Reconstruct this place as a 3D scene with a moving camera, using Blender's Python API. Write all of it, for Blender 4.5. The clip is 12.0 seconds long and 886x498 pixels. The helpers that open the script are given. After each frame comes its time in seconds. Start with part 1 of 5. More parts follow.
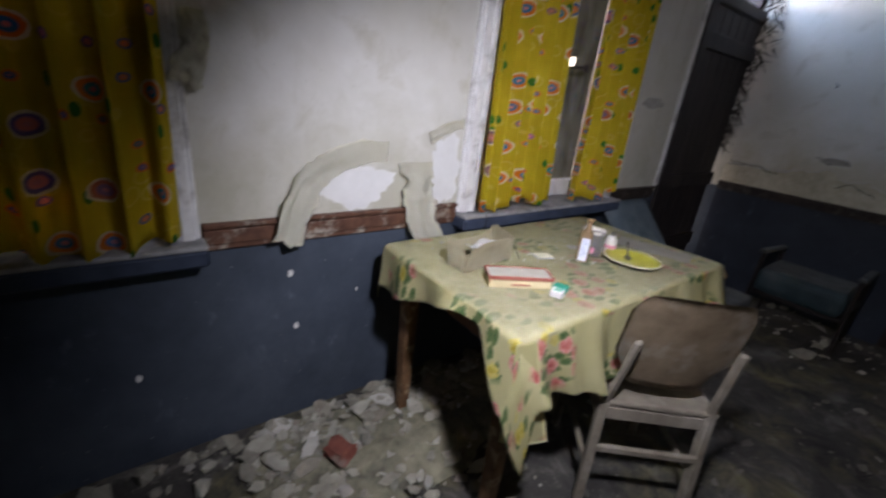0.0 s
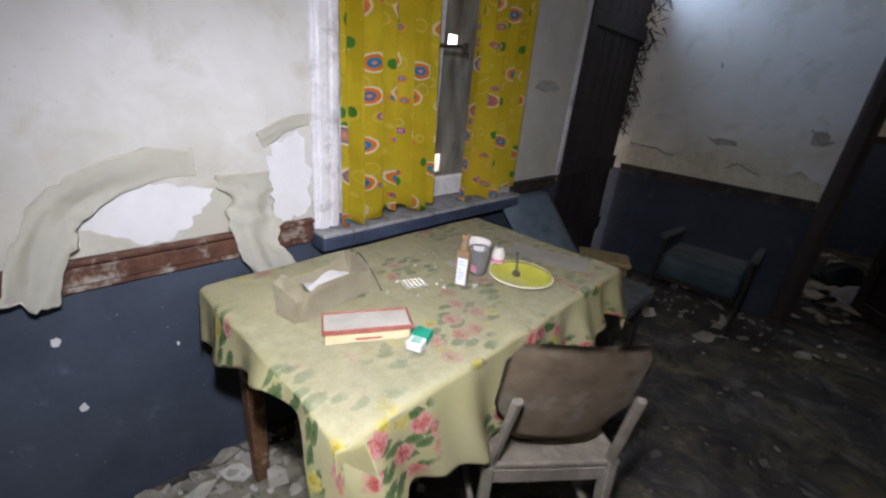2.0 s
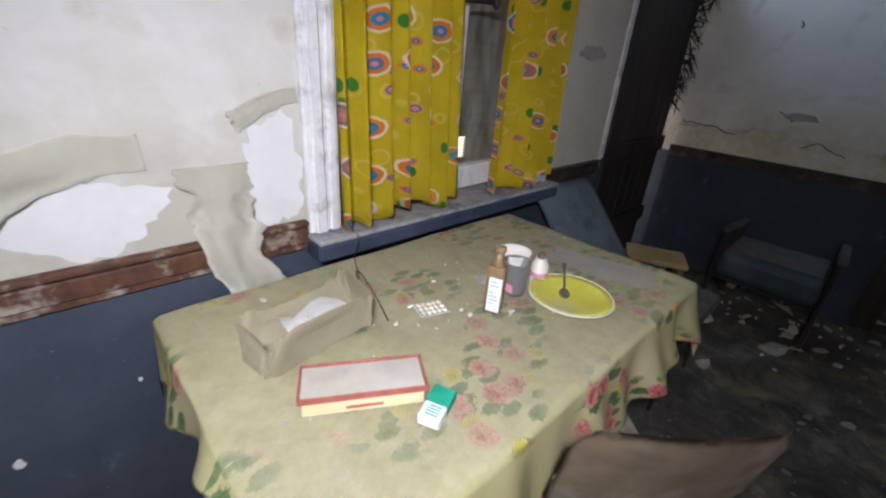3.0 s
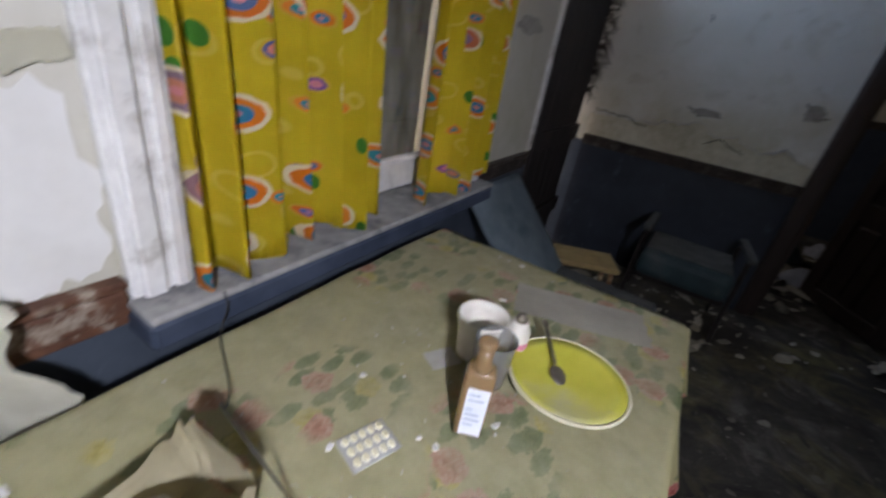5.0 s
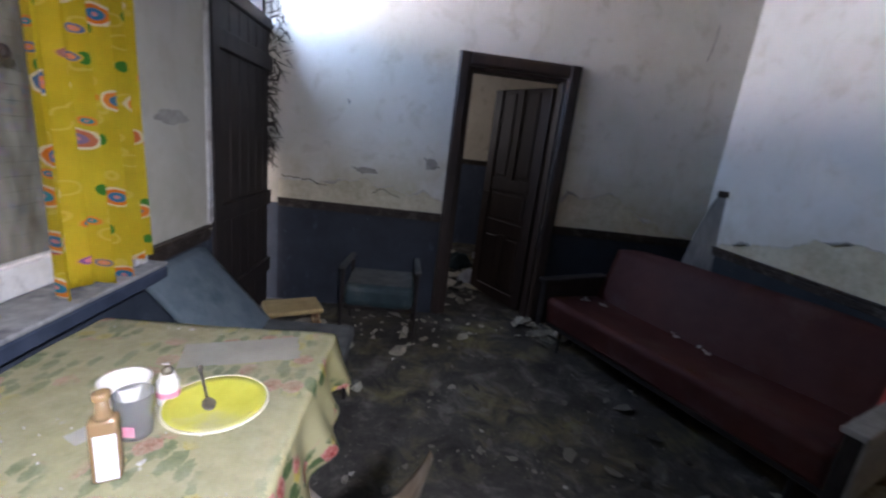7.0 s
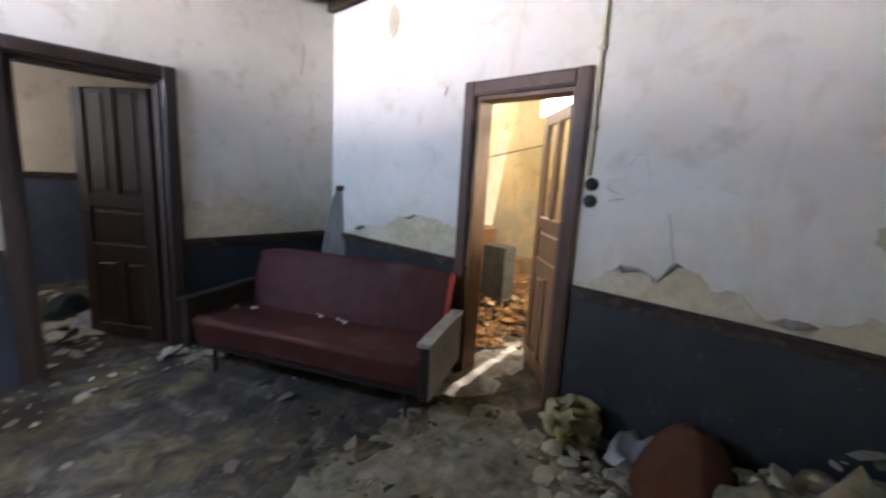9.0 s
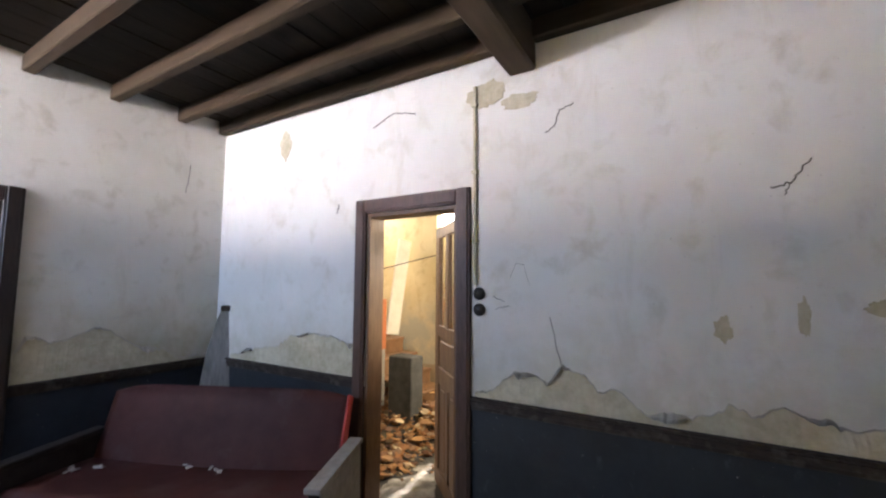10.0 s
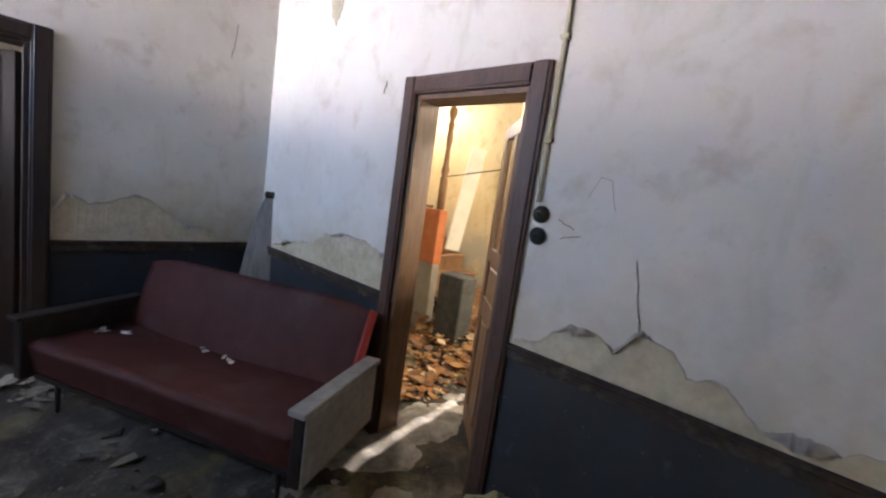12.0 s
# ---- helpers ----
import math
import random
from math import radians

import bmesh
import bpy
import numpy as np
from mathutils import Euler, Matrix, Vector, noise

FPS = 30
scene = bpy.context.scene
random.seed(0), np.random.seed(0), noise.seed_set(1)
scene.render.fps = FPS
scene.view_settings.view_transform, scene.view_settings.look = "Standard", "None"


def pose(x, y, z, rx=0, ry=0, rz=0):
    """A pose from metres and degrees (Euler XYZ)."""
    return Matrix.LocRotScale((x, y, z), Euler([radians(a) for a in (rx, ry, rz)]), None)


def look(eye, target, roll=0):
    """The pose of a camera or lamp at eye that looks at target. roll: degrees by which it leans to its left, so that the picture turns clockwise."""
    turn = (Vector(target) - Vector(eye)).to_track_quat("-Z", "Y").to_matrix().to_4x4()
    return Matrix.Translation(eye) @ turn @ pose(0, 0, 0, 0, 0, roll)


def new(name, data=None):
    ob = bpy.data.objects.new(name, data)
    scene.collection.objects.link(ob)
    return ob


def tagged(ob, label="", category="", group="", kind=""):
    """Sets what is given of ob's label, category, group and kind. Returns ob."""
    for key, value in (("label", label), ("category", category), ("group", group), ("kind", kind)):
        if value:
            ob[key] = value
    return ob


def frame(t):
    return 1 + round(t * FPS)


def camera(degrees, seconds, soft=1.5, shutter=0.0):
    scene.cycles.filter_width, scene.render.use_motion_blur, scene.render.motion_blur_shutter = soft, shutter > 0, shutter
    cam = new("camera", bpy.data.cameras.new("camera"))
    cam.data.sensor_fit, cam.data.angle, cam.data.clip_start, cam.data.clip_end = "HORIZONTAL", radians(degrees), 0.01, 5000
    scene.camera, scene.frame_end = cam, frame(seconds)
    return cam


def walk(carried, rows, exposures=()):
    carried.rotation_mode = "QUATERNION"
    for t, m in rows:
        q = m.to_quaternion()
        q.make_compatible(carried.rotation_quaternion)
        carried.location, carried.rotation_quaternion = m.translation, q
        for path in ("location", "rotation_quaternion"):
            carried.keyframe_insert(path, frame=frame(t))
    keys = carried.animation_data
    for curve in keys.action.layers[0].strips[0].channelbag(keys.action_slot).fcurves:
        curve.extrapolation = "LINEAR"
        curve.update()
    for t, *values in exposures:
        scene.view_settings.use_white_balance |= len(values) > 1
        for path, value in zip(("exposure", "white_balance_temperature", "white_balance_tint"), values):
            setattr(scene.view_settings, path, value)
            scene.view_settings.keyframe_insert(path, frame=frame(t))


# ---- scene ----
cam = camera(94.5, 12.0, soft=2.2, shutter=0.5)

PATH = [
    (0, (1.360, 2.633, 1.295), (-0.107, 3.785, 0.573), 6.5),
    (0.5, (1.425, 2.721, 1.340), (0.081, 4.059, 0.704), 7.1),
    (1, (1.448, 2.806, 1.347), (0.223, 4.232, 0.666), 5.3),
    (1.5, (1.373, 2.914, 1.340), (0.179, 4.352, 0.628), 7.9),
    (2, (1.259, 3.041, 1.329), (0.023, 4.418, 0.570), 5.8),
    (2.5, (1.151, 3.146, 1.311), (-0.157, 4.436, 0.521), 4.6),
    (4.5, (0.743, 3.503, 1.217), (-0.291, 4.861, 0.176), 9.8),
    (5, (0.686, 3.513, 1.248), (-0.165, 5.087, 0.353), 10.1),
    (5.5, (0.724, 3.546, 1.295), (0.172, 5.340, 0.605), 8.6),
    (6, (0.831, 3.549, 1.324), (0.621, 5.453, 0.749), 8.4),
    (6.5, (0.939, 3.438, 1.348), (0.905, 5.372, 0.842), 8.1),
    (8.5, (1.188, 3.119, 1.396), (2.332, 4.700, 0.959), 3.1),
    (9, (1.240, 3.077, 1.407), (2.703, 4.395, 1.061), 3.3),
    (9.5, (1.286, 3.036, 1.430), (2.936, 4.162, 1.343), 1.6),
    (10, (1.335, 3.001, 1.464), (3.052, 4.013, 1.635), 0.3),
    (10.5, (1.411, 3.037, 1.462), (2.990, 4.238, 1.712), 1.5),
    (11, (1.549, 3.096, 1.432), (3.093, 4.366, 1.369), 5.9),
    (11.5, (1.775, 3.131, 1.418), (3.345, 4.352, 1.208), 9.8),
    (12, (1.909, 3.173, 1.427), (3.404, 4.478, 1.176), 8.1),
]
EXPOSURES = ((0, -1.15, 6000, 22), (0.5, -1.05, 6000, 22), (1.5, -0.85, 5950, 21), (2.5, -0.85, 5950, 21), (4.5, -1.0, 6100, 20), (5.5, -1.15, 5800, 19), (6.5, -0.65, 5650, 22), (8.5, 1.15, 6050, 22), (9.5, 1.15, 6050, 21), (10.5, 1.0, 6000, 22), (12, 1.0, 6000, 23))
walk(cam, [(t, look(eye, target, roll)) for t, eye, target, roll in PATH], EXPOSURES)

# ---- light ----
world = bpy.data.worlds.new("world")
scene.world = world
world.use_nodes = True
wn = world.node_tree
sky = wn.nodes.new("ShaderNodeTexSky")
sky.sky_type = "NISHITA"
sky.sun_disc = False
sky.sun_elevation = radians(33)
sky.sun_rotation = radians(82)
wn.links.new(sky.outputs[0], wn.nodes["Background"].inputs[0])
wn.nodes["Background"].inputs[1].default_value = 0.12


def lamp(name, kind, m, energy, color=(1, 1, 1)):
    data = bpy.data.lights.new(name, kind)
    data.energy, data.color = energy, color
    ob = new(name, data)
    ob.matrix_world = m
    return data


# low sun beyond the stair hall
SUN_WAY = Vector((-0.991, -0.134, -0.55)).normalized()
sun = lamp("sun", "SUN", look((9, 6, 6), Vector((9, 6, 6)) + SUN_WAY), 5.0, (1.0, 0.88, 0.70))
sun.angle = radians(0.5)

# sky light through the fanlight and the bare upper lights of the windows
for lname, ly, lz, lw, lh, watts, lcol in (
        ("sky_fanlight", 6.03, 2.31, 0.84, 0.40, 36.0, (0.58, 0.76, 1.0)),
        ("sky_window", 4.325, 2.30, 0.90, 0.30, 6.0, (0.84, 0.91, 1.0)),
        ("sky_window", 2.18, 2.30, 0.90, 0.30, 19.0, (0.84, 0.91, 1.0))):
    a = lamp(lname, "AREA", look((-0.24, ly, lz), (1.0, ly, lz)), watts, lcol)
    a.shape, a.size, a.size_y = "RECTANGLE", lw, lh
# fill lamps added for daylight in the stair hall and far room, without openings
a = lamp("hall_fill", "AREA", look((5.4, 3.4, 2.2), (5.2, 6.0, 0.9)), 52.0, (1.0, 0.88, 0.62))
a.shape, a.size, a.size_y = "RECTANGLE", 1.2, 0.8
a = lamp("stairwell_fill", "AREA", look((5.5, 7.35, 2.75), (4.3, 4.9, 0.3)), 34.0, (1.0, 0.90, 0.70))
a.shape, a.size, a.size_y = "RECTANGLE", 0.9, 0.6
a = lamp("far_room_fill", "AREA", look((0.3, 8.3, 1.9), (2.5, 8.3, 0.9)), 10.0, (1.0, 0.93, 0.82))
a.shape, a.size, a.size_y = "RECTANGLE", 0.8, 1.0
# the torch that the visitor holds while at the table
torch = lamp("torch_light", "SPOT", look((1.16, 3.08, 1.55), (0.40, 3.80, 0.63)), 190.0, (0.95, 0.97, 1.0))
torch.spot_size, torch.spot_blend, torch.shadow_soft_size = radians(124), 1.0, 0.04


# ---- materials ----
class Nodes:
    """A node material in the making."""

    def __init__(self, name, rough=0.8, metal=0.0, spec=0.3):
        self.mat = bpy.data.materials.new(name)
        self.mat.use_nodes = True
        self.tree = self.mat.node_tree
        self.bsdf = self.tree.nodes["Principled BSDF"]
        self.bsdf.inputs["Roughness"].default_value = rough
        self.bsdf.inputs["Metallic"].default_value = metal
        self.bsdf.inputs["Specular IOR Level"].default_value = spec
        self.coord = self.tree.nodes.new("ShaderNodeTexCoord")

    def put(self, kind, **ins):
        n = self.tree.nodes.new(kind)
        for k, v in ins.items():
            self.set(n.inputs[k.replace("_", " ")], v)
        return n

    def set(self, socket, v):
        if isinstance(v, bpy.types.NodeSocket):
            self.tree.links.new(v, socket)
        else:
            socket.default_value = v

    def obj(self):
        return self.coord.outputs["Object"]

    def uv(self):
        return self.coord.outputs["UV"]

    def noise(self, scale, detail=4.0, rough=0.55, vec=None, warp=0.0):
        n = self.put("ShaderNodeTexNoise", Scale=scale, Detail=detail, Roughness=rough, Distortion=warp)
        self.tree.links.new(vec or self.obj(), n.inputs["Vector"])
        return n.outputs["Fac"]

    def stretch(self, x, y, z, vec=None):
        n = self.put("ShaderNodeMapping")
        n.inputs["Scale"].default_value = (x, y, z)
        self.tree.links.new(vec or self.obj(), n.inputs["Vector"])
        return n.outputs[0]

    def ramp(self, fac, *stops):
        n = self.tree.nodes.new("ShaderNodeValToRGB")
        self.tree.links.new(fac, n.inputs[0])
        e = n.color_ramp.elements
        while len(e) < len(stops):
            e.new(0.5)
        for el, (p, c) in zip(e, stops):
            el.position = p
            el.color = (*c, 1) if isinstance(c, tuple) else (c, c, c, 1)
        return n.outputs[0]

    def step(self, fac, lo, hi, a=0.0, b=1.0):
        n = self.put("ShaderNodeMapRange", Value=fac)
        n.inputs["From Min"].default_value, n.inputs["From Max"].default_value = lo, hi
        n.inputs["To Min"].default_value, n.inputs["To Max"].default_value = a, b
        return n.outputs[0]

    def mix(self, fac, a, b, how="MIX"):
        n = self.tree.nodes.new("ShaderNodeMix")
        n.data_type, n.blend_type = "RGBA", how
        for sock, v in ((n.inputs[0], fac), (n.inputs[6], a), (n.inputs[7], b)):
            if isinstance(v, tuple):
                v = (*v, 1)
            self.set(sock, v)
        return n.outputs[2]

    def math(self, op, a, b=0.0):
        n = self.tree.nodes.new("ShaderNodeMath")
        n.operation = op
        self.set(n.inputs[0], a)
        self.set(n.inputs[1], b)
        return n.outputs[0]

    def axis(self, which, vec=None):
        n = self.tree.nodes.new("ShaderNodeSeparateXYZ")
        self.tree.links.new(vec or self.obj(), n.inputs[0])
        return n.outputs[which]

    def random(self):
        return self.tree.nodes.new("ShaderNodeObjectInfo").outputs["Random"]

    def island(self):
        return self.tree.nodes.new("ShaderNodeNewGeometry").outputs["Random Per Island"]

    def color(self, c):
        self.set(self.bsdf.inputs["Base Color"], (*c, 1) if isinstance(c, tuple) else c)
        return self

    def roughness(self, r):
        self.set(self.bsdf.inputs["Roughness"], r)
        return self

    def bump(self, height, strength=0.3, dist=0.01):
        b = self.put("ShaderNodeBump", Strength=strength, Distance=dist)
        self.tree.links.new(height, b.inputs["Height"])
        self.tree.links.new(b.outputs[0], self.bsdf.inputs["Normal"])
        return self


def simple(name, c1, c2, scale=12.0, rough=0.8, metal=0.0, bump=0.25, dist=0.004, spec=0.3, stretch=None, dirt=None):
    m = Nodes(name, rough, metal, spec)
    vec = m.stretch(*stretch) if stretch else None
    fine = m.noise(scale, 6, 0.6, vec)
    big = m.noise(scale * 0.17, 4, 0.6, vec)
    f = m.math("ADD", m.math("MULTIPLY", fine, 0.6), m.math("MULTIPLY", big, 0.5))
    col = m.ramp(f, (0.38, c1), (0.70, c2))
    if dirt:
        col = m.mix(m.step(m.noise(scale * 0.4, 5, 0.65), 0.52, 0.66, 0.0, 0.85), col, dirt)
    m.color(col).bump(fine, bump, dist)
    return m.mat


DADO = 0.80


def wall_paint(name, top1, top2, stain, low1, low2, edge=DADO, wet=(0.42, 0.40, 0.30)):
    """Old distemper above a painted dado, with damp stains and scuffs."""
    m = Nodes(name, 0.85)
    z = m.axis(2)
    fine, mid, big = m.noise(38, 6, 0.65), m.noise(6, 6, 0.6, warp=0.4), m.noise(1.1, 5, 0.6)
    top = m.ramp(big, (0.35, top1), (0.68, top2))
    top = m.mix(m.step(mid, 0.54, 0.72, 0.0, 0.65), top, stain)
    speck = m.noise(75, 3, 0.5)
    top = m.mix(m.step(speck, 0.70, 0.74, 0.0, 0.35), top, (0.16, 0.13, 0.09))
    damp = m.math("MULTIPLY", m.step(m.math("ADD", z, m.math("MULTIPLY", mid, 0.55)), 1.62, 1.22), m.step(m.noise(3.1, 5, 0.65), 0.30, 0.55))
    top = m.mix(m.math("MULTIPLY", damp, 0.85), top, wet)
    run = m.noise(2.6, 6, 0.7, m.stretch(1.6, 1.6, 0.45), 0.5)
    top = m.mix(m.step(run, 0.57, 0.72, 0.0, 0.45), top, stain)
    scr = m.noise(9, 7, 0.72, m.stretch(1, 1, 0.5))
    low = m.ramp(m.noise(2.2, 6, 0.66), (0.30, low1), (0.72, low2))
    low = m.mix(m.step(scr, 0.60, 0.74, 0.0, 0.5), low, tuple(min(1, c * 2.2 + 0.03) for c in low2))
    low = m.mix(m.step(speck, 0.73, 0.75, 0.0, 0.7), low, (0.55, 0.55, 0.52))
    f = m.step(m.math("ADD", z, m.math("MULTIPLY", fine, 0.006)), edge, edge + 0.004)
    m.color(m.mix(f, low, top)).roughness(m.step(f, 0, 1, 0.5, 0.9))
    m.bump(m.math("ADD", m.math("MULTIPLY", fine, 0.3), mid), 0.35, 0.012)
    return m.mat


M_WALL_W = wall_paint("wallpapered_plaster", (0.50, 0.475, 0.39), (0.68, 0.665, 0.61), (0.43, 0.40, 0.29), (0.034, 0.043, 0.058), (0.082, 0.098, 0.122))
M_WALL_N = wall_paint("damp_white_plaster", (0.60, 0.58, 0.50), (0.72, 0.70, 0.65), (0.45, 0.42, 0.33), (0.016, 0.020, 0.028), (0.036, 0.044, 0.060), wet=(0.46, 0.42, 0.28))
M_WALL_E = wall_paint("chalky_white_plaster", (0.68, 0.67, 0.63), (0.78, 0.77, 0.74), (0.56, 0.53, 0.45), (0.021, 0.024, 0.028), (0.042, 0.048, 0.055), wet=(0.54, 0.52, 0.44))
M_WALL_FAR = wall_paint("cream_far_room_plaster", (0.55, 0.49, 0.38), (0.66, 0.60, 0.49), (0.36, 0.30, 0.2), (0.04, 0.05, 0.075), (0.08, 0.095, 0.13), edge=1.18)
M_WALL_HALL = wall_paint("yellowed_hall_plaster", (0.60, 0.48, 0.25), (0.72, 0.62, 0.38), (0.42, 0.30, 0.13), (0.30, 0.22, 0.13), (0.46, 0.36, 0.22), edge=0.4)
M_PATCH = simple("bare_lime_plaster", (0.42, 0.38, 0.26), (0.62, 0.58, 0.44), 22, 0.95, bump=0.6, dist=0.01)
M_LIP = simple("lifted_paint_edge", (0.46, 0.44, 0.38), (0.66, 0.64, 0.58), 30, 0.95, bump=0.5)
M_RAIL = simple("worn_brown_rail", (0.055, 0.025, 0.015), (0.15, 0.07, 0.04), 30, 0.6, stretch=(1, 1, 1), dirt=(0.42, 0.38, 0.30))
M_RAIL_DARK = simple("dark_dado_rail", (0.02, 0.015, 0.012), (0.055, 0.04, 0.03), 30, 0.6, dirt=(0.10, 0.085, 0.07))
# dark brown leaf paint; on the far casing it also holds the shade
M_DOORWOOD_SHADE = simple("dark_brown_door_paint_and_shade", (0.016, 0.010, 0.008), (0.042, 0.025, 0.019), 14, 0.5, stretch=(6, 6, 0.6), spec=0.45)
M_CASING = simple("brown_casing_paint", (0.055, 0.030, 0.022), (0.11, 0.062, 0.045), 16, 0.5, stretch=(5, 5, 0.8), spec=0.4)
# varnished wood, lightened so the hall's warm glow is in its colour
M_HALLDOOR_GLOW = simple("varnished_hall_wood_with_glow", (0.12, 0.066, 0.034), (0.25, 0.15, 0.082), 14, 0.5, stretch=(6, 6, 0.6), spec=0.45)
M_BLACKDOOR = simple("blackened_door_wood", (0.012, 0.010, 0.010), (0.04, 0.03, 0.026), 9, 0.7, stretch=(4, 4, 0.7))
M_WHITEWOOD = simple("chipped_white_paint", (0.58, 0.57, 0.54), (0.76, 0.75, 0.72), 26, 0.6, dirt=(0.36, 0.34, 0.30))
M_SILL = simple("dusty_window_sill", (0.20, 0.20, 0.195), (0.40, 0.39, 0.37), 20, 0.9, dirt=(0.11, 0.115, 0.13))
M_SILLEDGE = simple("slate_blue_sill_paint", (0.025, 0.034, 0.055), (0.06, 0.075, 0.11), 14, 0.6)
M_BEAM = simple("weathered_joist_wood", (0.026, 0.018, 0.009), (0.066, 0.045, 0.024), 9, 0.85, stretch=(1, 0.12, 1))
M_BEAMX = simple("old_beam_wood", (0.050, 0.034, 0.019), (0.115, 0.082, 0.05), 9, 0.85, stretch=(0.12, 1, 1))
M_DECK = simple("sooty_ceiling_boards", (0.012, 0.009, 0.006), (0.034, 0.024, 0.016), 7, 0.9, stretch=(0.2, 2, 1))
M_PAPER = simple("torn_cream_wallpaper", (0.64, 0.615, 0.48), (0.77, 0.75, 0.63), 8, 0.85, bump=0.5, dist=0.01)
M_SHUTTER = simple("dusty_roller_shutter", (0.07, 0.07, 0.06), (0.42, 0.40, 0.34), 11, 0.9, stretch=(1, 1.6, 0.5))
M_IRON = simple("dark_iron", (0.02, 0.018, 0.016), (0.07, 0.055, 0.045), 40, 0.55, 0.6)
M_BAKELITE = simple("black_bakelite", (0.012, 0.012, 0.012), (0.035, 0.033, 0.03), 30, 0.35)
M_CONDUIT = simple("yellowed_conduit_paint", (0.40, 0.38, 0.24), (0.58, 0.56, 0.42), 25, 0.7)
M_LEGWOOD = simple("flaking_brown_leg_paint", (0.08, 0.040, 0.018), (0.20, 0.11, 0.05), 35, 0.65, dirt=(0.45, 0.36, 0.22))
M_APRON = simple("reddish_brown_apron", (0.09, 0.035, 0.018), (0.17, 0.075, 0.04), 14, 0.6)
M_CHAIR = simple("dusty_chair_wood", (0.10, 0.083, 0.06), (0.23, 0.20, 0.15), 16, 0.8, dirt=(0.27, 0.245, 0.20))
M_CHAIRBACK = simple("stained_plywood_back", (0.13, 0.088, 0.05), (0.33, 0.26, 0.17), 9, 0.75, dirt=(0.40, 0.37, 0.31))
M_TEAL = simple("grimy_teal_vinyl", (0.012, 0.024, 0.028), (0.032, 0.055, 0.060), 10, 0.6, dirt=(0.065, 0.072, 0.07))
M_GREYSEAT = simple("dust_covered_seat", (0.045, 0.047, 0.045), (0.105, 0.107, 0.10), 14, 0.9)
M_PALEBLUE = simple("dusty_pale_blue_vinyl", (0.17, 0.22, 0.25), (0.30, 0.36, 0.39), 9, 0.6, dirt=(0.12, 0.17, 0.19))
M_REDVINYL = simple("faded_red_vinyl", (0.085, 0.029, 0.026), (0.145, 0.052, 0.045), 7, 0.55, bump=0.15, dirt=(0.150, 0.080, 0.072))
M_REDEDGE = simple("bright_red_vinyl_piping", (0.36, 0.035, 0.035), (0.55, 0.09, 0.08), 12, 0.5)
M_BLACKWOOD = simple("black_lacquer", (0.012, 0.010, 0.010), (0.035, 0.028, 0.025), 18, 0.4)
M_GREYTOP = simple("dusty_grey_laminate", (0.22, 0.21, 0.19), (0.36, 0.34, 0.31), 20, 0.65)
M_BOARD = simple("greyed_board", (0.17, 0.165, 0.155), (0.31, 0.30, 0.28), 14, 0.85, stretch=(3, 3, 0.5))
M_RUBBLE = Nodes("plaster_rubble", 0.95)
M_RUBBLE.color(M_RUBBLE.mix(0.35, M_RUBBLE.ramp(M_RUBBLE.island(), (0.0, (0.10, 0.095, 0.08)), (0.35, (0.30, 0.28, 0.21)), (0.6, (0.44, 0.42, 0.34)), (0.85, (0.18, 0.15, 0.11)), (1.0, (0.60, 0.58, 0.52))),
                            M_RUBBLE.ramp(M_RUBBLE.noise(20), (0.3, (0.10, 0.09, 0.07)), (0.7, (0.45, 0.42, 0.33)))))
M_RUBBLE.bump(M_RUBBLE.noise(60), 0.5, 0.006)
M_RUBBLE = M_RUBBLE.mat
M_LEAF = Nodes("fallen_leaves_and_flakes", 0.8)
M_LEAF.color(M_LEAF.ramp(M_LEAF.island(), (0.0, (0.10, 0.045, 0.018)), (0.3, (0.26, 0.12, 0.04)), (0.6, (0.40, 0.22, 0.08)), (0.8, (0.16, 0.09, 0.05)), (1.0, (0.62, 0.50, 0.30))))
M_LEAF = M_LEAF.mat
M_MOSS = simple("yellow_foam_lump", (0.28, 0.27, 0.12), (0.46, 0.44, 0.25), 18, 0.95, bump=0.8, dist=0.02)
M_BROWNSACK = simple("brown_sackcloth", (0.13, 0.055, 0.030), (0.22, 0.10, 0.06), 9, 0.75)
M_CLOTHWHITE = simple("crumpled_pale_cloth", (0.42, 0.43, 0.46), (0.66, 0.67, 0.70), 15, 0.9)
M_RUST = simple("orange_rusty_paint", (0.38, 0.11, 0.035), (0.52, 0.19, 0.07), 8, 0.8)
M_GREYDOOR = simple("grey_painted_stair_panel", (0.24, 0.22, 0.18), (0.36, 0.33, 0.27), 8, 0.8)
M_NEWEL = simple("turned_newel_wood", (0.17, 0.09, 0.04), (0.30, 0.17, 0.08), 14, 0.6, stretch=(3, 3, 0.6))
M_GROUND = simple("pale_yard_ground", (0.28, 0.25, 0.20), (0.40, 0.36, 0.29), 3, 0.95)


